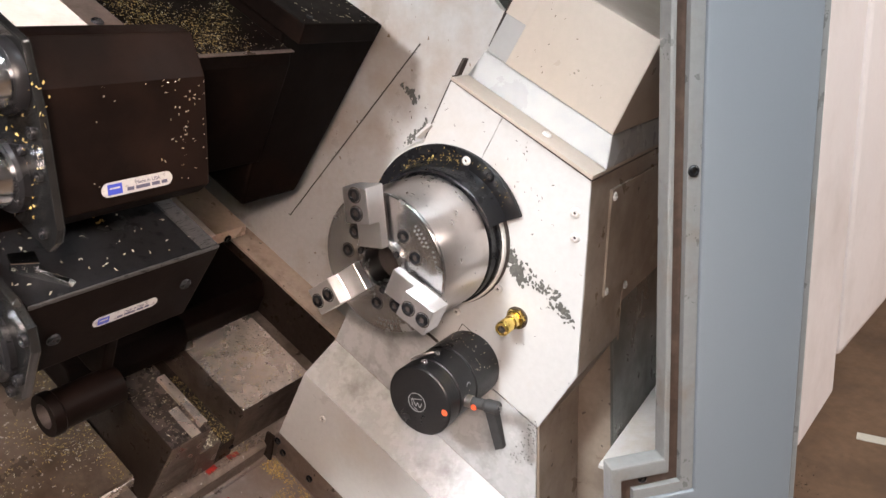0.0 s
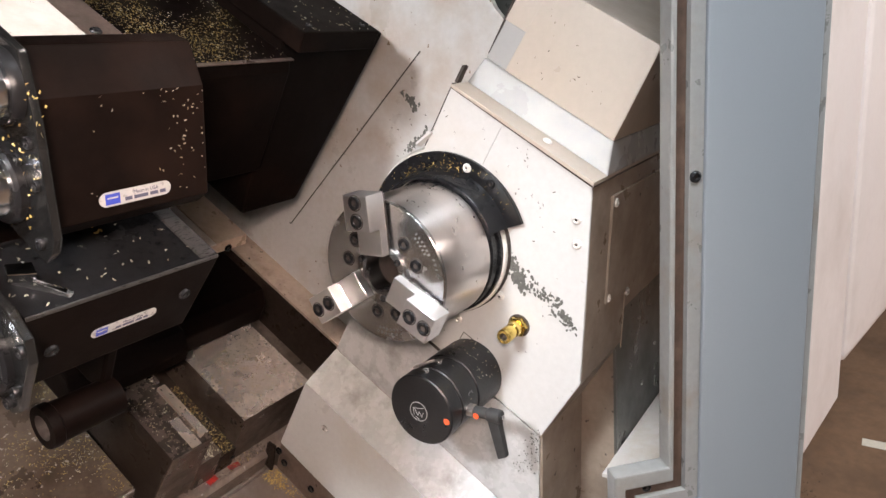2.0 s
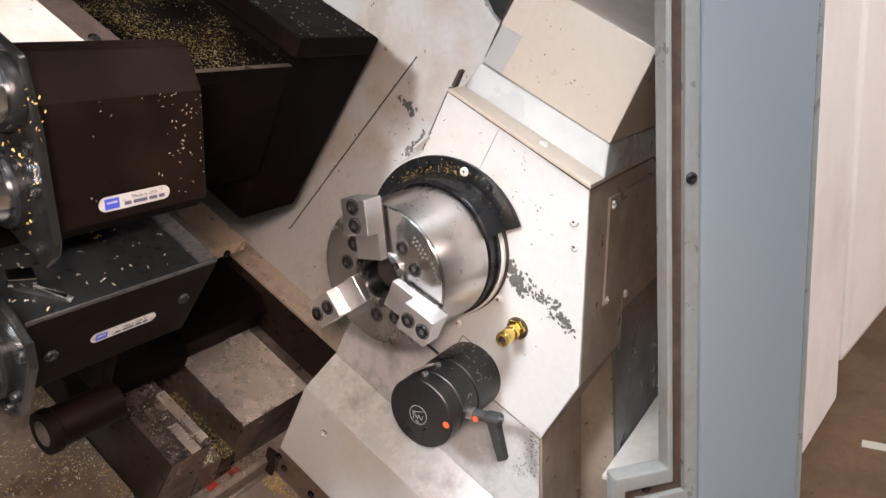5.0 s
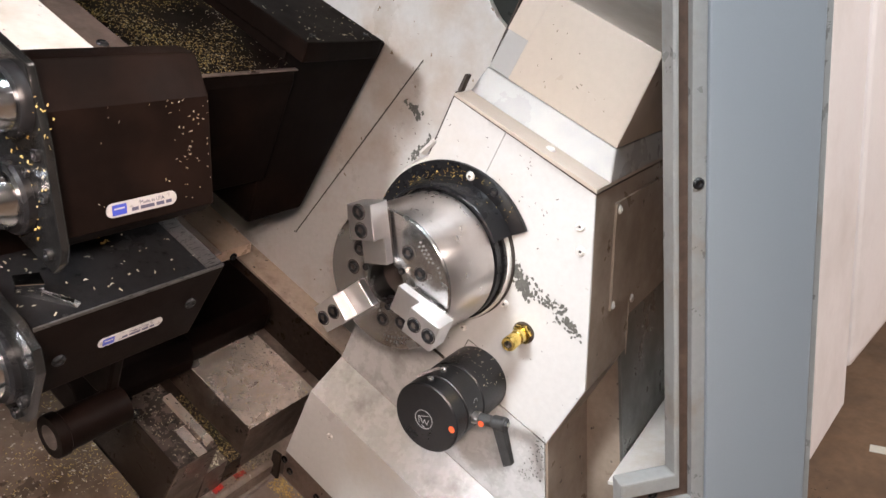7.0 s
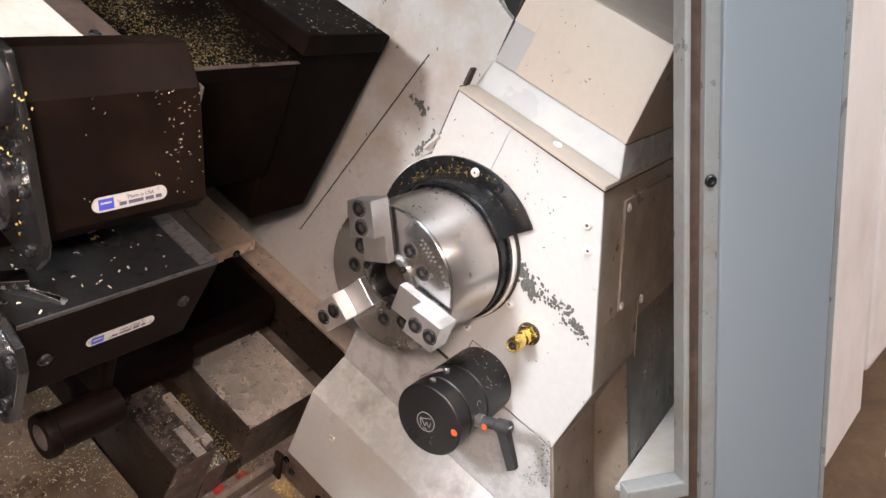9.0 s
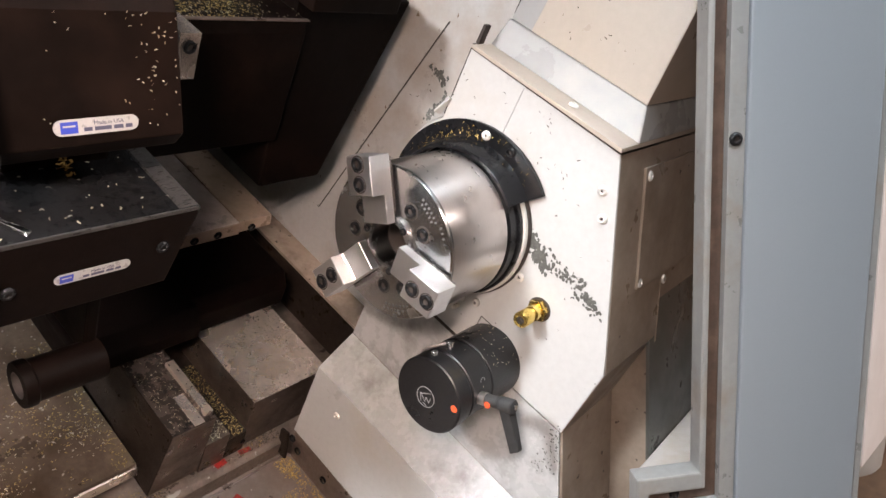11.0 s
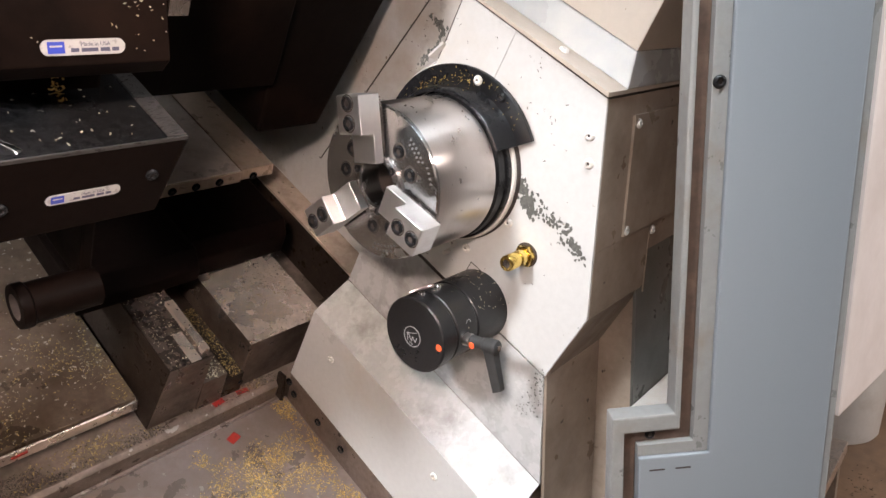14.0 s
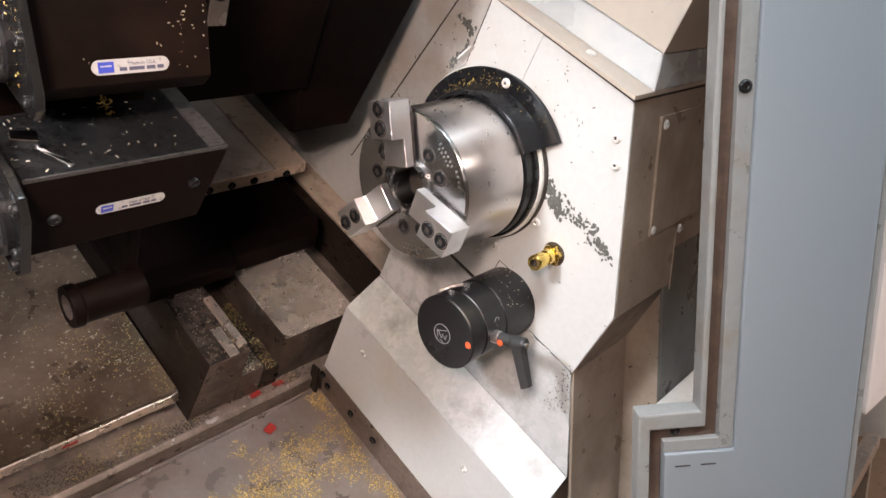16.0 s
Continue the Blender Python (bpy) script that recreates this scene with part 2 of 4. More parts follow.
def chip_material(name, light, dark, metal):
    k, nt, b = nodes_of(name)
    gm = nt.nodes.new("ShaderNodeNewGeometry")
    nt.links.new(ramp(nt, gm.outputs["Random Per Island"], (0.0, dark), (1.0, light)), b.inputs["Base Color"])
    b.inputs["Metallic"].default_value, b.inputs["Roughness"].default_value = metal, 0.32
    return k


GOLD = chip_material("brass_swarf", (0.92, 0.68, 0.24), (0.42, 0.26, 0.06), 0.45)
GREENISH = chip_material("oily_brass_swarf", (0.66, 0.50, 0.20), (0.12, 0.08, 0.03), 0.5)
DARKCHIP = chip_material("dark_swarf", (0.10, 0.075, 0.05), (0.015, 0.01, 0.008), 0.2)
PALECHIP = chip_material("pale_swarf", (0.85, 0.80, 0.66), (0.5, 0.42, 0.25), 0.5)


# ---- mesh helpers ----
def thing(name, label, category, at=(0, 0, 0), group="", kind=""):
    ob = new(name)
    ob.empty_display_size = 0.02
    ob.location = at
    bpy.context.view_layer.update()
    return tagged(ob, label, category, group, kind)


def part(name, bm, material, parent=None, label="", smooth=False):
    me = bpy.data.meshes.new(name)
    bmesh.ops.recalc_face_normals(bm, faces=bm.faces)
    bm.to_mesh(me)
    bm.free()
    return hang(name, me, material, parent, label, smooth)


def hang(name, me, material, parent=None, label="", smooth=False):
    for m in (material if isinstance(material, (list, tuple)) else (material,)):
        if len(me.materials) < (len(material) if isinstance(material, (list, tuple)) else 1):
            me.materials.append(m)
    if smooth:
        for p in me.polygons:
            p.use_smooth = True
        me.set_sharp_from_angle(angle=radians(35))
    ob = new(name, me)
    if parent:
        ob.parent = parent
        ob.matrix_parent_inverse = root_matrix(parent).inverted()
    return tagged(ob, label)


def root_matrix(ob):
    m = ob.matrix_basis.copy()
    return m if not ob.parent else root_matrix(ob.parent) @ ob.matrix_parent_inverse @ m


def edges_bevelled(bm, off, seg=2, angle=25):
    if off > 0:
        es = [e for e in bm.edges if len(e.link_faces) == 2 and e.calc_face_angle(0) > radians(angle)]
        bmesh.ops.bevel(bm, geom=es, offset=off, segments=seg, affect="EDGES", profile=0.6, clamp_overlap=True)
    return bm


def box(x0, x1, y0, y1, z0, z1, f=IDENT, bev=0.001):
    bm = bmesh.new()
    bmesh.ops.create_cube(bm, size=1)
    for v in bm.verts:
        v.co = ((x0 + x1) / 2 + v.co.x * (x1 - x0), (y0 + y1) / 2 + v.co.y * (y1 - y0), (z0 + z1) / 2 + v.co.z * (z1 - z0))
    edges_bevelled(bm, bev)
    bm.transform(f)
    return bm


def prism(prof, x0, x1, f=IDENT, bev=0.001, seg=2):
    """A closed profile (second and third axis), drawn out along the first."""
    bm = bmesh.new()
    a = [bm.verts.new((x0, p, q)) for p, q in prof]
    b = [bm.verts.new((x1, p, q)) for p, q in prof]
    k = len(prof)
    bm.faces.new(a)
    bm.faces.new(b[::-1])
    for i in range(k):
        bm.faces.new((a[i], b[i], b[(i + 1) % k], a[(i + 1) % k]))
    bmesh.ops.recalc_face_normals(bm, faces=bm.faces)
    edges_bevelled(bm, bev, seg)
    bm.transform(f)
    return bm


def hexa(lower, upper, f=IDENT, bev=0.001):
    """A solid between two quads, each with its corners in the same order."""
    bm = bmesh.new()
    a = [bm.verts.new(p) for p in lower]
    b = [bm.verts.new(p) for p in upper]
    bm.faces.new(a)
    bm.faces.new(b[::-1])
    for i in range(4):
        bm.faces.new((a[i], b[i], b[(i + 1) % 4], a[(i + 1) % 4]))
    bmesh.ops.recalc_face_normals(bm, faces=bm.faces)
    edges_bevelled(bm, bev)
    bm.transform(f)
    return bm


def turned(prof, m=IDENT, seg=48, a0=0.0, a1=360.0):
    """A profile of (height, radius) turned about the local z axis; a part of a turn is closed at its ends."""
    bm = bmesh.new()
    full = a1 - a0 >= 360
    cols = seg if full else seg + 1
    rings = []
    for h, r in prof:
        if r <= 1e-6 and full:
            rings.append([bm.verts.new((0, 0, h))])
        else:
            rings.append([bm.verts.new((r * math.cos(radians(a0 + (a1 - a0) * i / seg)), r * math.sin(radians(a0 + (a1 - a0) * i / seg)), h)) for i in range(cols)])
    for p, q in zip(rings, rings[1:]):
        for i in range(seg):
            j = (i + 1) % cols
            if len(p) == 1 and len(q) == 1:
                continue
            if len(p) == 1:
                bm.faces.new((p[0], q[j], q[i]))
            elif len(q) == 1:
                bm.faces.new((p[i], p[j], q[0]))
            else:
                bm.faces.new((p[i], p[j], q[j], q[i]))
    if not full:
        bm.faces.new([r[0] for r in rings])
        bm.faces.new([r[-1] for r in rings][::-1])
    bm.transform(m)
    return bm


def out_x(x, y, z):
    """Local z points to -x (out of the headstock face); local x to -y."""
    return Matrix(((0, 0, -1, x), (-1, 0, 0, y), (0, 1, 0, z), (0, 0, 0, 1)))


def out_y(x, y, z):
    """Local z points to -y."""
    return Matrix(((1, 0, 0, x), (0, 0, -1, y), (0, 1, 0, z), (0, 0, 0, 1)))


def joined(*bms):
    bm = bmesh.new()
    for b in bms:
        me = bpy.data.meshes.new("piece")
        b.to_mesh(me)
        b.free()
        bm.from_mesh(me)
        bpy.data.meshes.remove(me)
    return bm


def screw_mesh(name, r, high, mat_head, hole=0.5, dome=True):
    """A button or cap screw along local z, with a dark hex socket, as one mesh of two materials."""
    if dome:
        prof = [(0, r), (high * 0.35, r * 0.97), (high * 0.75, r * 0.75), (high, r * hole)]
    else:
        prof = [(0, r), (high * 0.88, r), (high, r * 0.9), (high, r * hole)]
    bm = turned(prof + [(high * 0.35, r * hole * 0.95)], seg=20)
    n = len(bm.faces)
    sock = turned([(high * 0.35, r * hole * 0.95), (high * 0.3, 0)], seg=20)
    bm = joined(bm, sock)
    bm.faces.ensure_lookup_table()
    for i, fc in enumerate(bm.faces):
        fc.material_index = 1 if i >= n else 0
        fc.smooth = True
    bmesh.ops.recalc_face_normals(bm, faces=bm.faces)
    me = bpy.data.meshes.new(name)
    bm.to_mesh(me)
    bm.free()
    me.materials.append(mat_head)
    me.materials.append(SEAM)
    return me


def put(name, me, parent, m, label=""):
    ob = new(name, me)
    ob.parent = parent
    ob.matrix_parent_inverse = root_matrix(parent).inverted()
    ob.matrix_basis = m
    return tagged(ob, label)


CREAM_SCREW = screw_mesh("cream_screw", 0.0072, 0.0042, WHITE, 0.34)
DARK_SCREW = screw_mesh("dark_screw", 0.0070, 0.0040, BLACKOX, 0.42)
JAW_BOLT = screw_mesh("jaw_bolt", 0.0090, 0.0030, BLACKOX, 0.5, False)
FACE_BOLT = screw_mesh("face_bolt", 0.0085, 0.0035, BLACKOX, 0.5, False)
SMALL_BOLT = screw_mesh("small_bolt", 0.0050, 0.0030, BLACKOX, 0.5, False)
SILVER_BOLT = screw_mesh("silver_bolt", 0.0052, 0.0058, CHROME, 0.5, False)


def slant_z(x, u, n):
    """Local z along the slant's normal."""
    return SLANT @ pose(x, u, n)


def slab(prof, x0, x1, f=SLANT, bev=0.0008):
    return prism(prof, x0, x1, f, bev)


# ---- workshop shell ----
tagged(part("floor", box(-4, 6, -5, 4, -0.05, 0, bev=0), SHOPFLOOR), "worn brown workshop floor", "floor", kind="structure")
tagged(part("wall_east", box(6, 6.1, -5, 4, 0, 4, bev=0), SHOPWALL), "plain workshop wall", "wall", kind="structure")
tagged(part("wall_west", box(-4.1, -4, -5, 4, 0, 4, bev=0), SHOPWALL), "plain workshop wall", "wall", kind="structure")
tagged(part("wall_south", box(-4, 6, -5.1, -5, 0, 4, bev=0), SHOPWALL), "plain workshop wall", "wall", kind="structure")
tagged(part("wall_north", box(-4, 6, 4, 4.1, 0, 4, bev=0), SHOPWALL), "plain workshop wall", "wall", kind="structure")
tagged(part("ceiling", box(-4, 6, -5, 4, 4, 4.1, bev=0), SHOPWALL), "plain workshop ceiling", "ceiling", kind="structure")

# ---- machine enclosure: guessed walls and roof that keep light off the work space ----
enclosure = thing("added_enclosure", "dark sheet walls and roof added to keep workshop light off the work space", "machine enclosure", (0.3, 1.5, 0), kind="structure")
part("roof", box(-1.7, 1.9, 0.40, 2.4, 2.75, 2.77, bev=0), DARKPANEL, enclosure)
part("back_wall", box(-1.7, 1.9, 2.38, 2.40, 0, 2.75, bev=0), DARKPANEL, enclosure)
part("end_wall", box(-1.72, -1.7, 0.35, 2.4, 0, 2.77, bev=0), DARKPANEL, enclosure)
part("front_sill", box(-1.7, 0.86, 0.40, 0.42, 0, 0.60, bev=0), DARKPANEL, enclosure)
# Unseen sheet added to stop the ceiling light reaching the bed.
part("light_stop", box(-1.7, 0.86, 0.40, 0.43, 1.95, 2.75, bev=0), DARKPANEL, enclosure)
part("headstock_end_wall", box(1.60, 1.62, 0.56, 2.38, 0, 2.75, bev=0), DARKPANEL, enclosure)

# bulkhead behind the headstock, with its long joint
bulkhead = thing("bulkhead", "cream enamelled bulkhead sheet behind the headstock, stained near the bed", "machine panel", (1.14, 1.3, 0), kind="structure")
part("sheet", prism([(0.66, 0.3), (2.37, 0.3), (2.37, 2.09), (1.056, 2.09), (0.773, 1.501), (0.66, 1.36)], 1.130, 1.145), BULK, bulkhead)
part("overlap_sheet", slab([(1.5680, 0.70), (1.7180, 0.18), (1.7202, 0.18), (1.5702, 0.70)], 1.1285, 1.131, bev=0), SEAM, bulkhead, "dark joint between two sheets")

# ---- headstock ----
head = thing("headstock", "cream enamelled headstock casing with chipped paint", "lathe headstock", (1.2, 0.9, 0.4))
part("core", slab([(1.112, 0.750), (0.977, 0.488), (0.978, 0.30), (0.72, -0.10), (1.30, -0.10), (1.365, 0.15), (1.365, 0.752)], 0.9265, 1.6), DIMSTAINED, head)
part("front_panel", slab([(1.1125, 0.7565), (0.972, 0.490), (0.973, 0.3635), (1.2711, 0.3635), (1.2711, 0.7585)], FX, 0.9262), CREAM, head)
part("front_panel", slab([(1.2717, 0.3635), (1.371, 0.3635), (1.371, 0.7590), (1.2717, 0.7585)], FX, 0.9262), CREAM, head)
part("lower_panel", slab([(0.9745, 0.3605), (0.880, 0.196), (1.371, 0.196), (1.371, 0.3605)], FX + 0.0005, 0.9262), SCUFFED, head, "scuffed cream panel with worn grey patches")
part("step_panel", hexa([(FX, 0.880, 0.196), (FX, 1.371, 0.196), (0.855, 1.366, 0.146), (0.855, 0.870, 0.146)],
     [(FX + .004, 0.880, 0.190), (FX + .004, 1.371, 0.190), (0.859, 1.366, 0.140), (0.859, 0.870, 0.140)], SLANT, 0.0), SCUFFED, head, "sloping cream panel, scuffed bright")
part("skirt_panel", slab([(0.858, 0.1455), (1.3665, 0.1455), (1.3665, -0.036), (0.80, -0.036)], 0.855, 0.859), CREAM, head)
part("bracket_plate", slab([(0.80, -0.0365), (1.366, -0.0365), (1.352, -0.105), (0.76, -0.105)], 0.8565, 0.862), BRACKET, head, "grimy dark steel bracket strip")
part("bracket_gusset", slab([(1.352, -0.104), (1.366, -0.040), (1.385, -0.045), (1.378, -0.104)], 0.840, 0.846), WAYDARK, head)
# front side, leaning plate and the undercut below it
part("side_panel", prism([(0.5215, 1.2385), (0.5391, 1.0365), (0.5441, 1.0365), (0.5265, 1.2385)], 0.9268, 1.6, bev=0), DIMSTAINED, head, "oil-stained cream side panel, coloured darker for its shade")
part("side_panel", prism([(0.5392, 1.0362), (0.5475, 0.9405), (0.5525, 0.9405), (0.5442, 1.0362)], 0.9268, 1.094, bev=0), DIMSTAINED, head, "oil-stained cream side panel, coloured darker for its shade")
part("undercut_panel", prism([(0.5475, 0.9400), (0.6175, 0.8335), (0.621, 0.8365), (0.5525, 0.9430)], 0.9268, 1.0875, bev=0), DIMSTAINED, head)
part("lower_side_panel", prism([(0.6175, 0.8330), (0.6335, 0.45), (0.6385, 0.45), (0.6225, 0.8330)], 0.9268, 1.6, bev=0), DIMSTAINED, head)
part("recess_panel", prism([(0.5480, 1.040), (0.5500, 0.70), (0.5550, 0.70), (0.5530, 1.040)], 1.075, 1.6, bev=0), DARKPANEL, head, "recessed panel coloured dark for the unlit recess")
part("recess_side", box(1.088, 1.092, 0.5535, 0.6330, 0.45, 0.932, bev=0), DIMSTAINED, head, "side sheet of the recess")
part("recess_edge", prism([(0.5385, 1.030), (0.5470, 0.930), (0.5535, 0.925), (0.5485, 1.036)], 1.0945, 1.0965, bev=0), DIMSTAINED, head)
part("recess_sill", prism([(0.430, 0.735), (0.548, 0.735), (0.548, 0.741), (0.430, 0.741)], 1.00, 1.6, bev=0), WHITE, head, "pale lit sill sheet")
plate = part("access_plate", prism([(0.5240, 1.2120), (0.5385, 1.0420), (0.5345, 1.0420), (0.5195, 1.2120)], 1.000, 1.40, bev=0.001), DIMSTAINED, head, "oil-stained access plate, coloured darker for its shade")
for x, y, z in ((1.012, 0.5215, 1.200), (1.008, 0.5355, 1.050), (1.100, 0.5375, 1.030)):
    put("screw", CREAM_SCREW, head, out_y(x, y, z))
for y, z in ((0.545, 1.194), (0.546, 1.158), (0.676, 1.064), (0.757, 1.014), (0.783, 1.019)):
    put("screw", CREAM_SCREW, head, out_x(FX, y, z))
for u, n in ((1.291, 0.090), (1.009, 0.094)):
    p = SLANT @ Vector((0, u, n))
    put("screw", CREAM_SCREW, head, out_x(0.855, p.y, p.z))
for u, n in ((1.262, -0.072), (1.190, -0.070), (1.362, -0.060), (1.340, -0.075)):
    p = SLANT @ Vector((0, u, n))
    put("bolt", FACE_BOLT, head, out_x(0.8565, p.y, p.z) @ Matrix.Scale(0.9, 4))
part("grease_nipple", turned([(0, 0.004), (0.012, 0.0035), (0.014, 0.002), (0.014, 0)], out_x(FX, 0.793, 1.004), 12), WHITE, head)
# thin joint lines of the cover sheets round the spindle
part("joint_line", box(FX - 0.0008, FX + 0.001, 1.190, 1.290, 0.3585, 0.3640, SLANT, 0), SEAM, head, "dark open joint below the chuck")
part("joint_line", box(FX - 0.0006, FX + 0.001, 1.168, 1.1692, 0.3635, 0.425, SLANT, 0), SEAM, head)
part("joint_line", box(FX - 0.0006, FX + 0.001, 1.135, 1.168, 0.4245, 0.4255, SLANT, 0), SEAM, head)

# raised cover on the slanted top
part("top_flange", slab([(1.111, 0.7595), (1.371, 0.7605), (1.371, 0.765), (1.113, 0.765)], 0.918, 1.6), COVER, head, "warm cream top flange")
part("top_cover", hexa([(0.966, 1.112, 0.7652), (1.60, 1.112, 0.7652), (1.60, 1.371, 0.7652), (0.962, 1.371, 0.7652)],
     [(0.986, 1.135, 0.8040), (1.60, 1.135, 0.8040), (1.60, 1.371, 0.8040), (0.982, 1.371, 0.8040)], SLANT, 0.0025), PALECOVER, head, "pale sloping front of the raised cover")
part("top_cover_box", hexa([(0.9875, 1.136, 0.8042), (1.60, 1.136, 0.8042), (1.60, 1.3330, 0.8042), (0.9845, 1.3330, 0.8042)],
     [(1.0045, 1.1505, 0.942), (1.60, 1.1505, 0.942), (1.60, 1.3330, 0.942), (1.0015, 1.3330, 0.942)], SLANT, 0.002), COVER, head, "warm cream raised top cover")
part("cover_end", hexa([(0.9880, 1.3310, 0.8042), (1.60, 1.3310, 0.8042), (1.60, 1.3708, 0.8042), (0.9872, 1.3708, 0.8042)],
     [(0.9950, 1.3310, 0.8660), (1.60, 1.3310, 0.8660), (1.60, 1.3708, 0.8660), (0.9942, 1.3708, 0.8660)], SLANT, 0.0015), PALECOVER, head, "pale recessed end of the top cover")
part("cover_end", hexa([(0.9925, 1.3325, 0.8662), (1.60, 1.3325, 0.8662), (1.60, 1.3706, 0.8662), (0.9915, 1.3706, 0.8662)],
     [(1.0043, 1.3325, 0.942), (1.60, 1.3325, 0.942), (1.60, 1.3706, 0.942), (1.0033, 1.3706, 0.942)], SLANT, 0.0), COVER, head)
put("screw", CREAM_SCREW, head, slant_z(0.946, 1.208, 0.765))


# Dark strips draw the shadowed gap between headstock and bulkhead.
part("edge_gap", slab([(1.3713, 0.655), (1.3738, 0.655), (1.3738, 0.765), (1.3713, 0.765)], 0.924, 0.940, bev=0), SEAM, head, "dark strip drawn for the shadowed gap beside the bulkhead")
part("edge_gap", slab([(1.3713, 0.765), (1.3765, 0.765), (1.3755, 0.792), (1.3713, 0.792)], 0.934, 0.946, bev=0), SEAM, head)
part("edge_gap", slab([(1.3713, 0.81), (1.3735, 0.81), (1.3735, 0.945), (1.3713, 0.945)], 0.992, 1.002, bev=0), SEAM, head)
part("joint_line", slab([(1.1115, 0.7569), (1.371, 0.7591), (1.371, 0.7603), (1.1115, 0.7593)], 0.9195, 0.923, bev=0), SEAM, head)


# chipped paint: small flakes of bare primer along a scrape
def flakes(name, path, count, width, size, parent, place, seed):
    rnd = random.Random(seed)
    bm = bmesh.new()
    for _ in range(count):
        t = rnd.random() * (len(path) - 1)
        i = min(int(t), len(path) - 2)
        a, b = Vector(path[i]), Vector(path[i + 1])
        c = a.lerp(b, t - i) + Vector((rnd.gauss(0, width), rnd.gauss(0, width)))
        r = size * rnd.uniform(0.35, 1.3)
        k = rnd.randint(6, 9)
        ph = rnd.random() * 6.28
        vs = []
        for q in range(k):
            w = r * rnd.uniform(0.45, 1.25)
            vs.append(bm.verts.new(place(c.x + w * math.cos(ph + q * 6.283 / k), c.y + 1.2 * w * math.sin(ph + q * 6.283 / k), rnd.uniform(0.0003, 0.0007))))
        bm.faces.new(vs)
    return part(name, bm, PRIMER, parent, "patch of chipped paint showing dark primer")


flakes("paint_chip", [(0.652, 1.126), (0.640, 1.108), (0.615, 1.085), (0.588, 1.068), (0.572, 1.048), (0.556, 1.028)], 170, 0.0058, 0.0029, head, lambda a, b, h: (FX - h, a, b), 3)
flakes("paint_chip", [(0.654, 1.124), (0.646, 1.100), (0.628, 1.078)], 45, 0.0048, 0.0045, head, lambda a, b, h: (FX - h, a, b), 5)
flakes("paint_chip", [(0.980, 1.366), (0.966, 1.350), (0.955, 1.340)], 55, 0.0048, 0.0034, bulkhead, lambda a, b, h: (1.130 - h, a, b), 4)
flakes("paint_chip", [(0.828, 1.298), (0.800, 1.309), (0.785, 1.325)], 9, 0.0028, 0.0030, head, lambda a, b, h: (FX - h, a, b), 6)

JOINT = [SLANT @ Vector((0, 1.569 + 0.150 * k / 6, 0.700 - 0.520 * k / 6)) for k in range(7)]
flakes("paint_chip", [(p.y, p.z) for p in JOINT], 70, 0.0014, 0.0017, bulkhead, lambda a, b, h: (1.1284 - h, a, b), 51)
flakes("scuff", [(0.622, 0.838), (0.628, 0.815), (0.640, 0.785), (0.660, 0.770)], 90, 0.0085, 0.0014, head, lambda a, b, h: (FX - 0.0002 - h, max(a, 0.6185), b), 8)


def scatter(name, count, place, material, size, seed, label, category, keep=None, parent=None):
    """Loose curled chips as one mesh: place(rnd) gives a point, and two directions in the surface."""
    rnd = random.Random(seed)
    verts, faces = [], []
    made = 0
    while made < count:
        p, e1, e2, nn = place(rnd)
        if keep and not keep(rnd, p):
            continue
        made += 1
        a = rnd.random() * 6.283
        d = (e1 * math.cos(a) + e2 * math.sin(a))
        s = e1 * -math.sin(a) + e2 * math.cos(a)
        ln = size * rnd.uniform(0.4, 1.7)
        wd = size * rnd.uniform(0.08, 0.24)
        up = nn * (size * rnd.uniform(0.05, 0.35))
        k = len(verts)
        bend = s * ln * rnd.uniform(-0.35, 0.35)
        base = p + nn * 0.0004
        for f, h in ((-0.5, 0.2), (0.0, 1.0), (0.5, 0.1)):
            c = base + d * ln * f + up * h + bend * (1 - abs(f) * 2)
            verts += [c - s * wd, c + s * wd + nn * size * 0.12]
        faces += [(k, k + 1, k + 3, k + 2), (k + 2, k + 3, k + 5, k + 4)]
    me = bpy.data.meshes.new(name)
    me.from_pydata([tuple(v) for v in verts], [], faces)
    me.materials.append(material)
    ob = new(name, me)
    if parent:
        ob.parent = parent
        ob.matrix_parent_inverse = root_matrix(parent).inverted()
        return ob
    return tagged(ob, label, category, kind="stuff")


EX, EU, EN = Vector((1, 0, 0)), Vector((0, CA, SA)), Vector((0, -SA, CA))


def on_slant(x0, x1, u0, u1, n):
    def place(rnd):
        return SLANT @ Vector((rnd.uniform(x0, x1), rnd.uniform(u0, u1), n)), EX, EU, EN
    return place


def on_front(x0, x1, u, n0, n1):
    def place(rnd):
        return SLANT @ Vector((rnd.uniform(x0, x1), u, rnd.uniform(n0, n1))), EX, EN, -EU
    return place


def on_face(x, y0, y1, z0, z1):
    def place(rnd):
        return Vector((x, rnd.uniform(y0, y1), rnd.uniform(z0, z1))), Vector((0, 1, 0)), Vector((0, 0, 1)), Vector((-1, 0, 0))
    return place


def clumped(scale, level):
    return lambda rnd, p: noise.noise(p * scale) + 0.35 * noise.noise(p * scale * 3.1) > level + rnd.uniform(-0.25, 0.25)


# ---- chuck ----
chuck = thing("three_jaw_chuck", "steel three-jaw power chuck with stepped jaws", "lathe chuck", (0.88, YC, ZC))
AX = out_x(0, YC, ZC)


def about_axis(prof, seg=72, a0=0.0, a1=360.0):
    """Turned about the spindle: the profile is (x, radius)."""
    return turned([(-x, r) for x, r in prof], AX, seg, a0, a1)


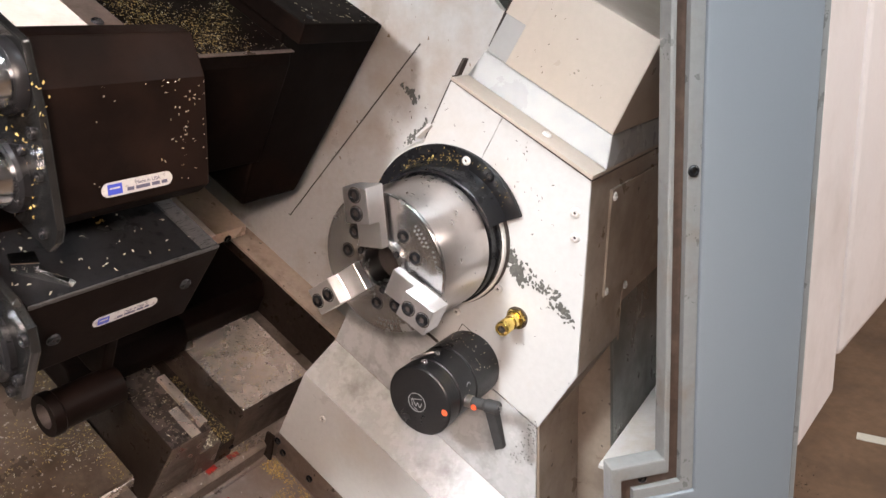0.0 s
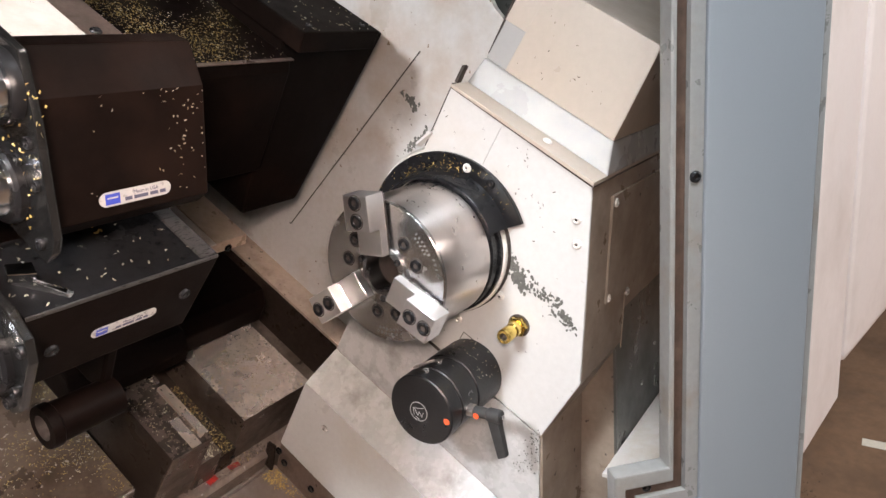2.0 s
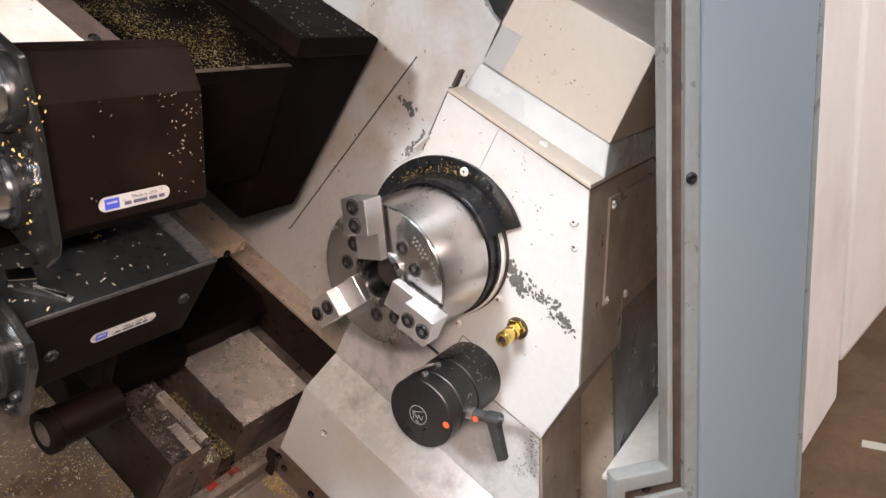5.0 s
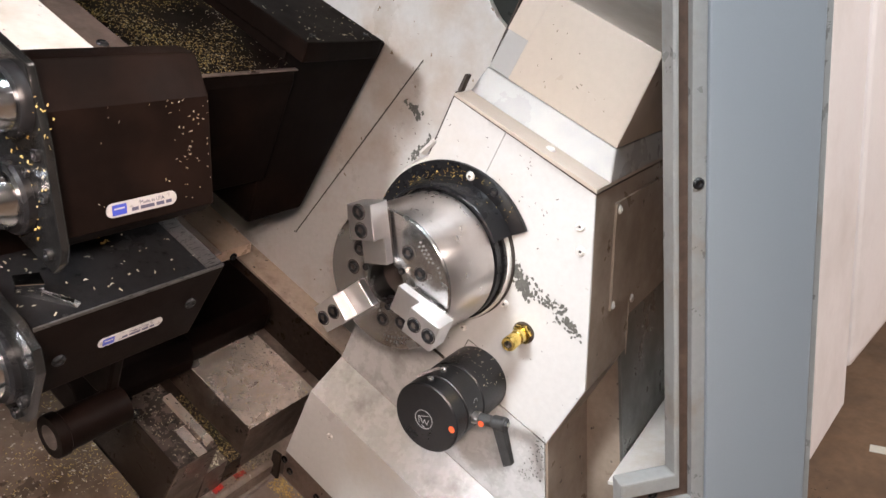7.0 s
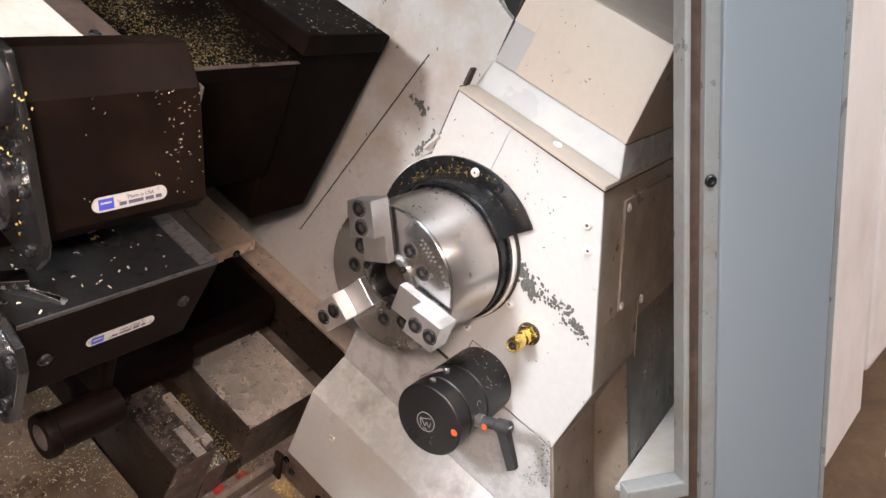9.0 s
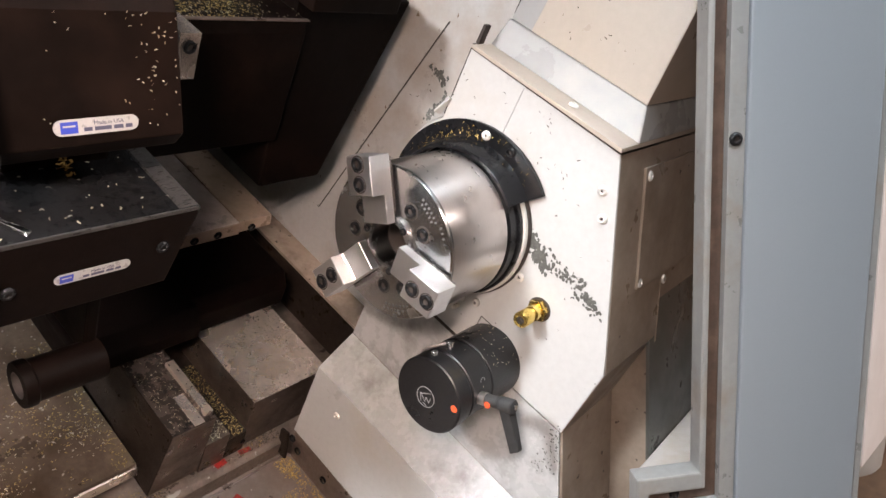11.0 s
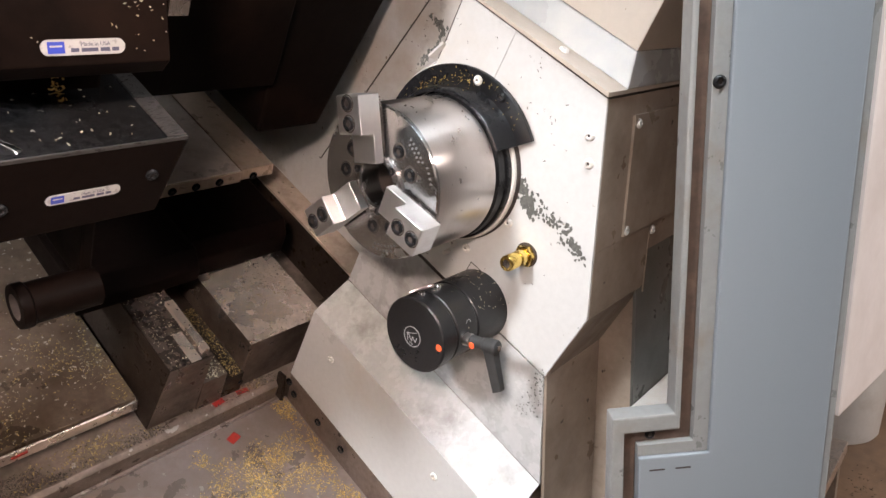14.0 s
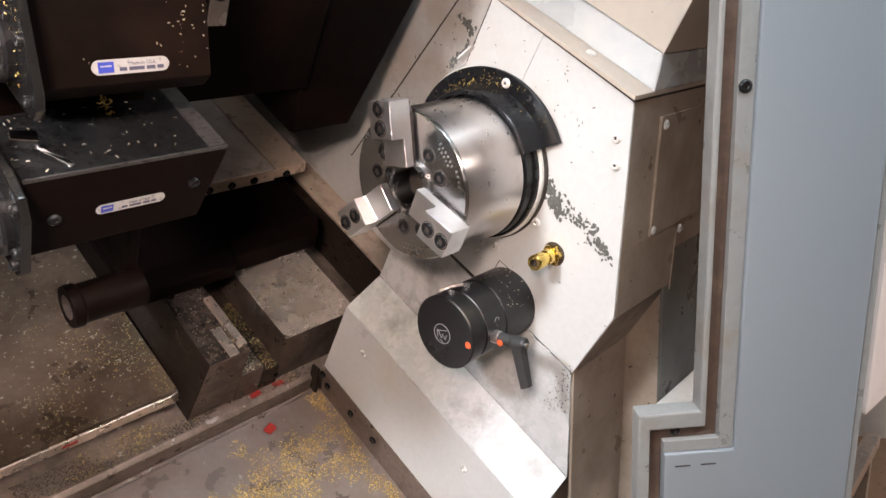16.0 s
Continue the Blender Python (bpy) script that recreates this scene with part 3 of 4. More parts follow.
part("body", about_axis([(0.762, 0.1045), (0.764, 0.1052), (0.876, 0.1052), (0.879, 0.103), (0.879, 0.0)], 96), STEEL, chuck, "turned steel chuck body", True)
part("face_plate", about_axis([(0.80, 0.031), (0.7575, 0.031), (0.757, 0.033), (0.757, 0.1025), (0.7585, 0.104), (0.762, 0.1045)], 96), FACED, chuck, "faced steel chuck front", True)
part("bore", about_axis([(0.7565, 0.0315), (0.86, 0.030), (0.862, 0.0)], 48), SEAM, chuck, "dark bore")
part("bush", about_axis([(0.757, 0.0425), (0.7535, 0.042), (0.753, 0.041), (0.753, 0.0325), (0.757, 0.031)], 48), FACED, chuck, "", True)
part("rear_edge", about_axis([(0.879, 0.103), (0.883, 0.1065), (0.897, 0.1065), (0.899, 0.104), (0.899, 0.0)], 72), BLACKOX, chuck, "black back plate", True)


def radial(angle):
    """Local x outward along a jaw, local y across it, local z out of the chuck's face (to -x)."""
    a = radians(angle)
    return Matrix(((0, 0, -1, 0), (math.cos(a), math.sin(a), 0, YC), (math.sin(a), -math.cos(a), 0, ZC), (0, 0, 0, 1)))


for ang in (90, 210, 330):
    m = radial(ang)
    jaw = part("jaw", 
               prism([(0.0300, -0.7510), (0.0300, -0.7370), (0.0665, -0.7370), (0.0685, -0.7350), (0.0690, -0.7165), (0.0700, -0.7160), (0.1165, -0.7160), (0.1180, -0.7175), (0.1180, -0.7510)], -0.0205, 0.0205,
                     m @ Matrix(((0, 1, 0, 0), (1, 0, 0, 0), (0, 0, 1, 0), (0, 0, 0, 1))), 0.0006, 1), JAWSTEEL, chuck, "stepped milled steel jaw")
    part("base_jaw", prism([(-0.0165, -0.7580), (0.0165, -0.7580), (0.0165, -0.7510), (-0.0165, -0.7510)], 0.034, 0.103, m, 0.0004, 1), FACED, jaw)
    # serrations under the jaw
    teeth = bmesh.new()
    for i in range(22):
        t = prism([(-0.0203, -0.7540), (0.0203, -0.7540), (0.0203, -0.7508), (-0.0203, -0.7508)], 0.034 + i * 0.0037, 0.0362 + i * 0.0037, m, 0, 1)
        me = bpy.data.meshes.new("tooth")
        t.to_mesh(me)
        t.free()
        teeth.from_mesh(me)
        bpy.data.meshes.remove(me)
    tagged(part("serration", teeth, FACED, jaw), kind="stuff")
    for r in (0.083, 0.108):
        q = m @ pose(r, 0, -0.716)
        part("counterbore", turned([(0.0002, 0.0112), (0.0005, 0.0110), (0.0005, 0.0098), (0.0002, 0.0096)], q, 24), SEAM, jaw)
        put("bolt", JAW_BOLT, jaw, q, "black socket bolt")
    for side in (-1, 1):
        part("slot_edge", box(0.043, 0.1030, side * 0.0175 - 0.0009, side * 0.0175 + 0.0009, -0.7574, -0.7566, m, 0), SEAM, chuck)
for mid in (30, 150, 270):
    for da in (-15.5, 15.5):
        a = radians(mid + da)
        q = out_x(0.7572, YC + 0.062 * math.cos(a), ZC + 0.062 * math.sin(a))
        part("counterbore", turned([(0.0002, 0.0115), (0.0006, 0.0112), (0.0006, 0.0092), (0.0002, 0.009)], q, 24), SEAM, chuck)
        put("face_bolt", FACE_BOLT, chuck, q, "black socket bolt")
    a = radians(mid)
    put("cap_screw", SMALL_BOLT, chuck, out_x(0.7532, YC + 0.0372 * math.cos(a), ZC + 0.0372 * math.sin(a)))
# worn engraving, not readable: plain bars
for ang, rad, n in ((150, 0.083, 5), (150, 0.089, 6), (172, 0.094, 4), (270, 0.086, 7), (274, 0.093, 6)):
    for i in range(n):
        a = radians(ang + (i - n / 2) * 4.2)
        q = Matrix.Translation((0.7566, YC + rad * math.cos(a), ZC + rad * math.sin(a))) @ Matrix.Rotation(a, 4, "X")
        part("engraved_mark", box(-0.0003, 0.0003, -0.0016, 0.0016, -0.0012, 0.0012, q, 0), ENGRAVE, chuck)

# ---- spindle nose and its guard ----
nose = thing("spindle_nose", "black spindle nose flange behind the chuck", "spindle flange", (0.91, YC, ZC))
part("black_ring", about_axis([(0.8992, 0.02), (0.8992, 0.1085), (0.901, 0.110), (0.9075, 0.110), (0.9075, 0.02)], 72), BLACKOX, nose, "", True)
part("bright_ring", about_axis([(0.9077, 0.02), (0.9077, 0.1125), (0.909, 0.1135), (0.9142, 0.1135), (0.9142, 0.02)], 72), WHITE, nose, "pale grey ring", True)
part("rear_ring", about_axis([(0.9144, 0.02), (0.9144, 0.1150), (FX, 0.1155), (FX, 0.02)], 72), SEAM, nose, "", True)
guard = thing("chuck_guard", "black curved steel splash guard dusted with brass chips", "chip guard", (0.915, YC, ZC + 0.13))
# angles run from the camera's side over the top to the back
part("flange", about_axis([(0.912, 0.112), (0.912, 0.1445), (0.9135, 0.1460), (0.9185, 0.1460), (0.9185, 0.112)], 60, 16, 158), BLACKOX, guard, "", True)
part("collar", about_axis([(0.877, 0.1095), (0.877, 0.1130), (0.880, 0.1150), (0.905, 0.1180), (0.9118, 0.1215), (0.9118, 0.1095)], 60, 16, 158), BLACKOX, guard, "", True)
put("screw", CREAM_SCREW, guard, out_x(0.912, 0.713, 1.2655), "pale button screw")
put("screw", DARK_SCREW, guard, out_x(0.912, 0.674, 1.2425))

part("boss", about_axis([(0.924, 0.10), (0.924, 0.1495), (0.929, 0.1535), (1.1295, 0.1535), (1.1295, 0.10)], 48, 50, 150), CREAM, head, "rounded cream boss behind the guard", True)
part("torn_tab", hexa([(0.9215, 0.800, 1.296), (0.9215, 0.776, 1.316), (0.9240, 0.782, 1.322), (0.9240, 0.806, 1.302)],
     [(0.9120, 0.803, 1.300), (0.9165, 0.776, 1.318), (0.9180, 0.779, 1.321), (0.9135, 0.805, 1.303)], IDENT, 0.0), CREAM, head, "bent torn corner of the sheet")
flakes("grime", [(0.826, 1.292), (0.812, 1.300), (0.798, 1.308), (0.786, 1.320)], 60, 0.0028, 0.0026, head, lambda a, b, h: (FX - 0.001 - h, a, b), 41)

# ---- brass fitting ----
fit_b = thing("brass_fitting", "polished brass hose fitting on the headstock face", "pipe fitting", (FX, 0.646, 1.020))
part("hole_rim", turned([(0.0, 0.0185), (0.001, 0.018), (0.001, 0.0)], out_x(FX, 0.646, 1.020), 32), SEAM, fit_b)
part("nut", turned([(0.001, 0.0165), (0.009, 0.0165), (0.0105, 0.0150), (0.0105, 0.006)], out_x(FX, 0.646, 1.020), 6), BRASS, fit_b)
part("stem", turned([(0.010, 0.0115), (0.022, 0.0115), (0.023, 0.0095), (0.029, 0.0095), (0.030, 0.0115), (0.048, 0.0115), (0.050, 0.0105), (0.050, 0.0062), (0.040, 0.0058)], out_x(FX, 0.646, 1.020), 28), BRASS, fit_b, "", True)
part("bore", turned([(0.0490, 0.0062), (0.0415, 0.0055), (0.0410, 0)], out_x(FX, 0.646, 1.020), 20), SEAM, fit_b)

# ---- black clamping unit ----
unit = thing("clamping_unit", "black anodised cylindrical clamping unit with a locking lever", "clamp", (FX, 0.733, 0.927))
UY, UZ = 0.739, 0.926


def about_unit(prof, seg=56):
    return turned([(FX - x, r) for x, r in prof], out_x(FX, UY, UZ), seg)


part("barrel", about_unit([(FX, 0.0), (FX, 0.0560), (0.8535, 0.0560), (0.8520, 0.0545), (0.8520, 0.0)], 64), ANODIZED, unit, "", True)
part("collar", about_unit([(0.8518, 0.02), (0.8518, 0.0535), (0.8500, 0.0550), (0.8090, 0.0550), (0.8075, 0.0530), (0.8035, 0.0530), (0.8035, 0.02)], 64), ANODIZED, unit, "", True)
cap = part("cap", about_unit([(0.8033, 0.02), (0.8033, 0.0550), (0.8020, 0.0560), (0.7775, 0.0560), (0.7755, 0.0540), (0.7755, 0.0)], 64), ANODIZED, unit, "black cap with an etched emblem", True)
ring = turned([(FX - 0.7755, 0.0158), (FX - 0.7751, 0.0158), (FX - 0.7751, 0.0147), (FX - 0.7755, 0.0147)], out_x(FX, UY + 0.004, UZ - 0.003), 36)
part("emblem_ring", ring, ETCH, cap)
for y0, z0, y1, z1 in ((-0.010, 0.007, 0.010, 0.004), (0.008, 0.006, 0.002, -0.007), (0.002, -0.007, -0.001, 0.000), (-0.001, 0.000, -0.005, -0.008), (-0.005, -0.008, -0.009, 0.000), (0.006, -0.009, 0.0, -0.013), (0.009, 0.004, 0.009, -0.007)):
    d = Vector((0, y1 - y0, z1 - z0))
    q = Matrix.Translation((0.7753, UY + 0.004 + (y0 + y1) / 2, UZ - 0.003 + (z0 + z1) / 2)) @ Matrix.Rotation(math.atan2(d.z, d.y), 4, "X")
    part("emblem_stroke", box(-0.0002, 0.0002, -d.length / 2, d.length / 2, -0.0005, 0.0005, q, 0), ETCH, cap)
part("red_dot", turned([(0.0002, 0.0052), (0.0006, 0.005), (0.0006, 0)], out_x(0.7755, 0.6935, 0.918), 20), ORANGE, cap, "orange-red dot")
part("mark", turned([(0.0001, 0.0050), (0.0004, 0.0050), (0.0004, 0.0040), (0.0001, 0.0040)], out_y(0.832, UY - 0.0535, UZ + 0.012), 20), ETCH, unit)
for x in (0.792, 0.826):
    put("screw", SILVER_BOLT, unit, Matrix.Translation((x, UY - 0.004, UZ + 0.0545)), "small steel screw")
# braided lead at the back of the cap
for i in range(16):
    a = radians(62 + i * 1.5)
    x = 0.803 + 0.024 * i / 15
    part("braided_lead", turned([(-0.0011, 0.0022), (0, 0.0030), (0.0011, 0.0022)], Matrix.Translation((x, UY + 0.0575 * math.cos(a), UZ + 0.0575 * math.sin(a))) @ Matrix.Rotation(radians(80), 4, "Y"), 10), STEEL, unit)
lever = part("lever", joined(
    turned([(0, 0.0085), (0.030, 0.0085), (0.034, 0.0105), (0.052, 0.0105), (0.054, 0.009), (0.054, 0)], out_y(0.824, 0.6835, 0.916), 24),
    hexa([(0.8165, 0.652, 0.918), (0.8315, 0.652, 0.918), (0.8315, 0.633, 0.912), (0.8165, 0.633, 0.912)],
         [(0.819, 0.638, 0.846), (0.829, 0.638, 0.846), (0.829, 0.623, 0.853), (0.819, 0.623, 0.853)], IDENT, 0.002)), RUBBER, unit, "black locking lever")
part("lever_screw", turned([(0, 0.0042), (0.003, 0.0038), (0.003, 0.0)], out_y(0.824, 0.6295, 0.916), 16), CHROME, lever)
part("lever_hub", turned([(0, 0.0095), (0.012, 0.0095), (0.013, 0.0085), (0.013, 0)], out_y(0.824, 0.6870, 0.916), 24), STEEL, lever)
part("red_dot", turned([(0.0, 0.0050), (0.0006, 0.0046), (0.0006, 0)], out_x(0.8150, 0.668, 0.9130), 18), ORANGE, lever)

# ---- bed, ways and pan ----
bed = thing("bed_casting", "dark oily slanted cast-iron bed under the slides", "machine bed", (0.4, 1.4, 0.0), kind="structure")
part("upper_floor", slab([(1.372, -0.30), (2.45, -0.30), (2.45, -0.070), (1.381, -0.070), (1.372, -0.076)], -0.88, 1.128, bev=0.002), LEDGE, bed, "wet steel ledge with dirt")
part("pan", slab([(0.55, -0.30), (1.371, -0.30), (1.371, -0.112), (1.364, -0.112), (1.358, -0.104), (0.55, -0.104)], -0.88, 0.857, bev=0.001), FLOORPAN, bed, "wet steel chip pan")
way = thing("slide_way", "oily ground-steel slide way speckled with chips", "slide way", (0.83, 1.3, 0.7))
part("rail", slab([(1.404, -0.069), (2.30, -0.069), (2.30, 0.0575), (1.404, 0.0575)], 0.766, 0.935, bev=0.0015), GIBFRONT, way)
part("ground_top", slab([(1.4035, 0.0578), (2.30, 0.0578), (2.30, 0.0600), (1.4035, 0.0600)], 0.7655, 0.9355, bev=0.0007), WAYSTEEL, way, "bright ground top of the way")
part("side_step", slab([(1.398, -0.069), (2.30, -0.069), (2.30, -0.018), (1.400, -0.018)], 0.722, 0.7655, bev=0.001), WAYDARK, way)
put("bolt_hole", SMALL_BOLT, way, SLANT @ pose(0.762, 1.3995, -0.045, 90))
gib = thing("slide_gib", "oily steel gib block with two bright strips", "slide block", (0.63, 1.3, 0.7))
# Block coloured near black for the tool holder's shade on its side.
part("block", hexa([(0.580, 1.402, -0.069), (0.672, 1.402, -0.069), (0.672, 2.30, -0.069), (0.580, 2.30, -0.069)],
     [(0.594, 1.390, 0.098), (0.672, 1.390, 0.098), (0.672, 2.30, 0.098), (0.594, 2.30, 0.098)], SLANT, 0.0012), WAYDARK, gib)
part("ground_top", slab([(1.3900, 0.0981), (2.30, 0.0981), (2.30, 0.0984), (1.3900, 0.0984)], 0.5950, 0.6715, bev=0), GIBTOP, gib, "oily ground top face")
# Strips are cut short so that only their lit front ends show bright.
part("top_strip", slab([(1.3895, 0.0985), (1.455, 0.0985), (1.455, 0.1005), (1.3895, 0.1005)], 0.632, 0.650, bev=0.0004), WAYSTEEL, gib, "bright strip ending where the light on it fades")
part("top_strip", slab([(1.3990, 0.0985), (1.520, 0.0985), (1.520, 0.1075), (1.3990, 0.1075)], 0.6545, 0.6690, bev=0.0006), WAYSTEEL, gib)
part("front_face", hexa([(0.5815, 1.4000, -0.066), (0.671, 1.4000, -0.066), (0.671, 1.4015, -0.066), (0.5815, 1.4015, -0.066)],
     [(0.5945, 1.3882, 0.0965), (0.671, 1.3882, 0.0965), (0.671, 1.3897, 0.0965), (0.5945, 1.3897, 0.0965)], SLANT, 0), GIBFRONT, gib, "lighter grey-brown front face")
part("shelf", slab([(1.396, -0.069), (2.3, -0.069), (2.3, 0.010), (1.396, 0.010)], 0.6725, 0.7215, bev=0.001), GIBFRONT, gib)
tray = thing("way_cover_tray", "flat steel way cover strewn with brass chips", "way cover", (0.2, 1.45, 0.6))
part("plate", slab([(1.437, -0.036), (1.441, -0.020), (2.2, -0.020), (2.2, -0.036)], -0.60, 0.577, bev=0.001), TRAYSTEEL, tray)
part("front_edge", slab([(1.4335, -0.046), (1.4368, -0.046), (1.4368, -0.0215), (1.4335, -0.0225)], -0.60, 0.577, bev=0.0008), WAYSTEEL, tray, "bright worn front edge")
part("spacer", slab([(1.455, -0.069), (2.2, -0.069), (2.2, -0.0365), (1.455, -0.0365)], -0.58, 0.560, bev=0.001), WAYDARK, tray)
backrail = thing("rear_rail", "stained cream ledge over a dark rail below the bulkhead", "rail", (1.05, 1.5, 0.9))
part("rail", slab([(1.447, -0.069), (2.3, -0.069), (2.3, 0.052), (1.447, 0.052)], 1.072, 1.128, bev=0.001), WAYDARK, backrail)
part("ledge", slab([(1.444, 0.0525), (2.3, 0.0525), (2.3, 0.0600), (1.444, 0.0600)], 1.064, 1.1285, bev=0.0012), LEDGECREAM, backrail, "oil-stained cream ledge")
part("rail_end", box(1.066, 1.128, 1.4435, 1.4466, 0.005, 0.0520, SLANT, 0.0008), TANSTEEL, backrail, "rubbed bare rail end")
saddle = thing("saddle_block", "bright and tan steel saddle block with socket bolts", "saddle", (0.9, 1.5, 0.9))
part("block", slab([(1.722, 0.154), (2.2, 0.154), (2.2, 0.180), (1.724, 0.180)], 0.72, 0.925, bev=0.002), TANSTEEL, saddle)
part("plate", slab([(1.726, 0.1805), (2.1, 0.1805), (2.1, 0.183), (1.726, 0.183)], 0.72, 0.922, bev=0.001), PALEPLATE, saddle, "plate coloured pale for the light on it")
part("end_block", slab([(1.723, 0.158), (2.2, 0.158), (2.2, 0.182), (1.728, 0.182)], 0.9255, 1.005, bev=0.002), TANSTEEL, saddle, "tan stained end block")
part("support", slab([(1.80, -0.069), (2.2, -0.069), (2.2, 0.1575), (1.80, 0.1575)], 0.73, 1.0, bev=0.001), WAYDARK, saddle)
# Two black blocks added in place of the shade on the rear of the ways.
part("shade_block", slab([(1.590, 0.0603), (1.588, 0.110), (1.607, 0.140), (1.86, 0.140), (1.86, 0.0603)], 0.738, 0.962, bev=0.004), BROWNBLACK, saddle, "black block added for the shade over the ways")
part("shade_block", slab([(1.550, 0.1010), (1.550, 0.130), (1.573, 0.160), (1.86, 0.160), (1.86, 0.1010)], 0.520, 0.7375, bev=0.004), BROWNBLACK, saddle, "black block added for the shade over the ways")
for x in (0.77, 0.82, 0.872, 0.952):
    put("bolt", FACE_BOLT, saddle, SLANT @ pose(x, 1.7215, 0.167, 90))

# red paint marks
for i, (x, u, n, w, h, turn) in enumerate(((0.716, 1.391, -0.0698, 0.022, 0.011, 8), (0.768, 1.392, -0.0698, 0.024, 0.010, -5), (0.716, 1.328, -0.1038, 0.022, 0.017, 20))):
    mk = tagged(part("red_mark", box(-w / 2, w / 2, -h / 2, h / 2, 0, 0.0005, SLANT @ pose(x, u, n, 0, 0, turn), 0), RED), "red paint mark on the wet steel", "paint mark", "red marks")
mk = tagged(part("red_mark", box(-0.012, 0.012, -0.003, 0.003, 0, 0.0005, SLANT @ pose(0.392, 1.4332, -0.034, 90), 0), RED), "faded red paint mark on the tray's edge", "paint mark", "red marks")

# ---- turret with its two tool holders ----
turret = thing("turret_housing", "black turret housing covered in brass chips", "lathe turret", (0.7, 1.7, 0.8))
part("housing", slab([(1.603, 0.470), (1.600, 0.660), (1.606, 0.680), (2.2, 0.680), (2.2, 0.470)], 0.30, 0.842, bev=0.003), BROWNBLACK, turret)
part("side_housing", hexa([(0.8415, 1.612, 0.368), (0.975, 1.612, 0.368), (1.02, 2.2, 0.368), (0.8415, 2.2, 0.368)],
     [(0.8415, 1.632, 0.704), (1.090, 1.632, 0.704), (1.090, 2.2, 0.704), (0.8415, 2.2, 0.704)], SLANT, 0.006), BROWNBLACK, turret)
part("top_plate", slab([(1.578, 0.7045), (1.578, 0.738), (2.2, 0.738), (2.2, 0.7045)], 0.822, 1.000, bev=0.003), BROWNBLACK, turret)
# Block out of view, added to hold lamp light off the gib and skirt.
part("lamp_blocker", slab([(1.455, 0.345), (1.455, 0.600), (1.62, 0.600), (1.62, 0.345)], -0.22, 0.298, bev=0.006), BROWNBLACK, turret, "unseen black block added to shadow the gib and skirt")
part("front_lip", slab([(1.5985, 0.6800), (1.5985, 0.6818), (1.606, 0.6818), (1.606, 0.6800)], 0.63, 0.842, bev=0.0004), BRACKET, turret, "thin worn edge")
part("neck", slab([(1.44, 0.44), (1.44, 0.72), (1.62, 0.72), (1.62, 0.52)], 0.31, 0.47, bev=0.004), BROWNBLACK, turret)
for x in (0.85, 0.975):
    put("screw", SMALL_BOLT, turret, slant_z(x, 1.598, 0.738))
part("lug", slab([(1.545, 0.628), (1.5995, 0.628), (1.5995, 0.690), (1.545, 0.690)], 0.600, 0.628, bev=0.001), WAYSTEEL, turret, "small bright steel lug")
put("lug_bolt", FACE_BOLT, turret, SLANT @ pose(0.614, 1.545, 0.672, 90))
cover = thing("white_cover_plate", "flat off-white cover plate with stray chips", "cover plate", (0.35, 1.55, 0.9))
COVERPLATE = surface("off_white_plate", (0.72, 0.685, 0.64), 0.42, dirt=(0.45, 0.39, 0.31), dirt_at=(0.5, 0.85), dirt_scale=12, grain=0.03, spots=(0.22, 0.17, 0.1), spot_scale=90, spot_at=0.74)
part("plate", slab([(1.567, 0.7405), (1.565, 0.747), (1.95, 0.747), (1.95, 0.7405)], 0.20, 0.484, bev=0.002), COVERPLATE, cover)
part("base", slab([(1.5650, 0.690), (1.5635, 0.7400), (1.95, 0.7400), (1.95, 0.690)], 0.20, 0.535, bev=0.001), BRACKET, cover, "grimy brown base")
put("screw", DARK_SCREW, cover, slant_z(0.506, 1.588, 0.740))


def text_mesh(body, size):
    cu = bpy.data.curves.new("lettering", "FONT")
    cu.body, cu.size, cu.align_x, cu.extrude = body, size, "CENTER", 0.0001
    ob = bpy.data.objects.new("lettering", cu)
    me = bpy.data.meshes.new_from_object(ob)
    bpy.data.objects.remove(ob)
    return me


def nameplate(holder, x0, x1, u, n, h, lean=90):
    """Long rounded maker's plate on a front face: logo block, one line that can be read, one line of bars."""
    q = SLANT @ pose((x0 + x1) / 2, u, n, lean)        # local x along the face, local y up it, local z out
    w = (x1 - x0) / 2
    bm = bmesh.new()
    pts = []
    for cx, a0 in ((w - h / 2, -90), (-w + h / 2, 90)):
        for i in range(9):
            a = radians(a0 + i * 22.5)
            pts.append((cx + h / 2 * math.cos(a), h / 2 * math.sin(a)))
    lo = [bm.verts.new((x, y, 0.0)) for x, y in pts]
    hi = [bm.verts.new((x, y, 0.0008)) for x, y in pts]
    bm.faces.new(hi)
    for i in range(len(pts)):
        j = (i + 1) % len(pts)
        bm.faces.new((lo[i], lo[j], hi[j], hi[i]))
    bm.transform(q)
    pl = part("nameplate", bm, LABEL, holder, "silver nameplate with a blue emblem")
    part("emblem", box(-w + h * 0.42, -w + h * 1.45, -h * 0.36, h * 0.36, 0.0008, 0.0011, q, 0.0), BLUE, pl)
    part("emblem_bar", box(-w + h * 0.55, -w + h * 1.3, h * 0.03, h * 0.14, 0.0011, 0.0013, q, 0), LABEL, pl)
    me = text_mesh("Made in USA", h * 0.36)
    me.transform(q @ pose(h * 0.72, h * 0.06, 0.001))
    hang("lettering", me, INK, pl)
    cx = -h * 0.85
    for ln in (0.5, 1.05, 0.6, 0.45):
        part("text_bar", box(cx, cx + h * ln, -h * 0.30, -h * 0.06, 0.0008, 0.0011, q, 0), INK, pl)
        cx += h * (ln + 0.16)
    return pl


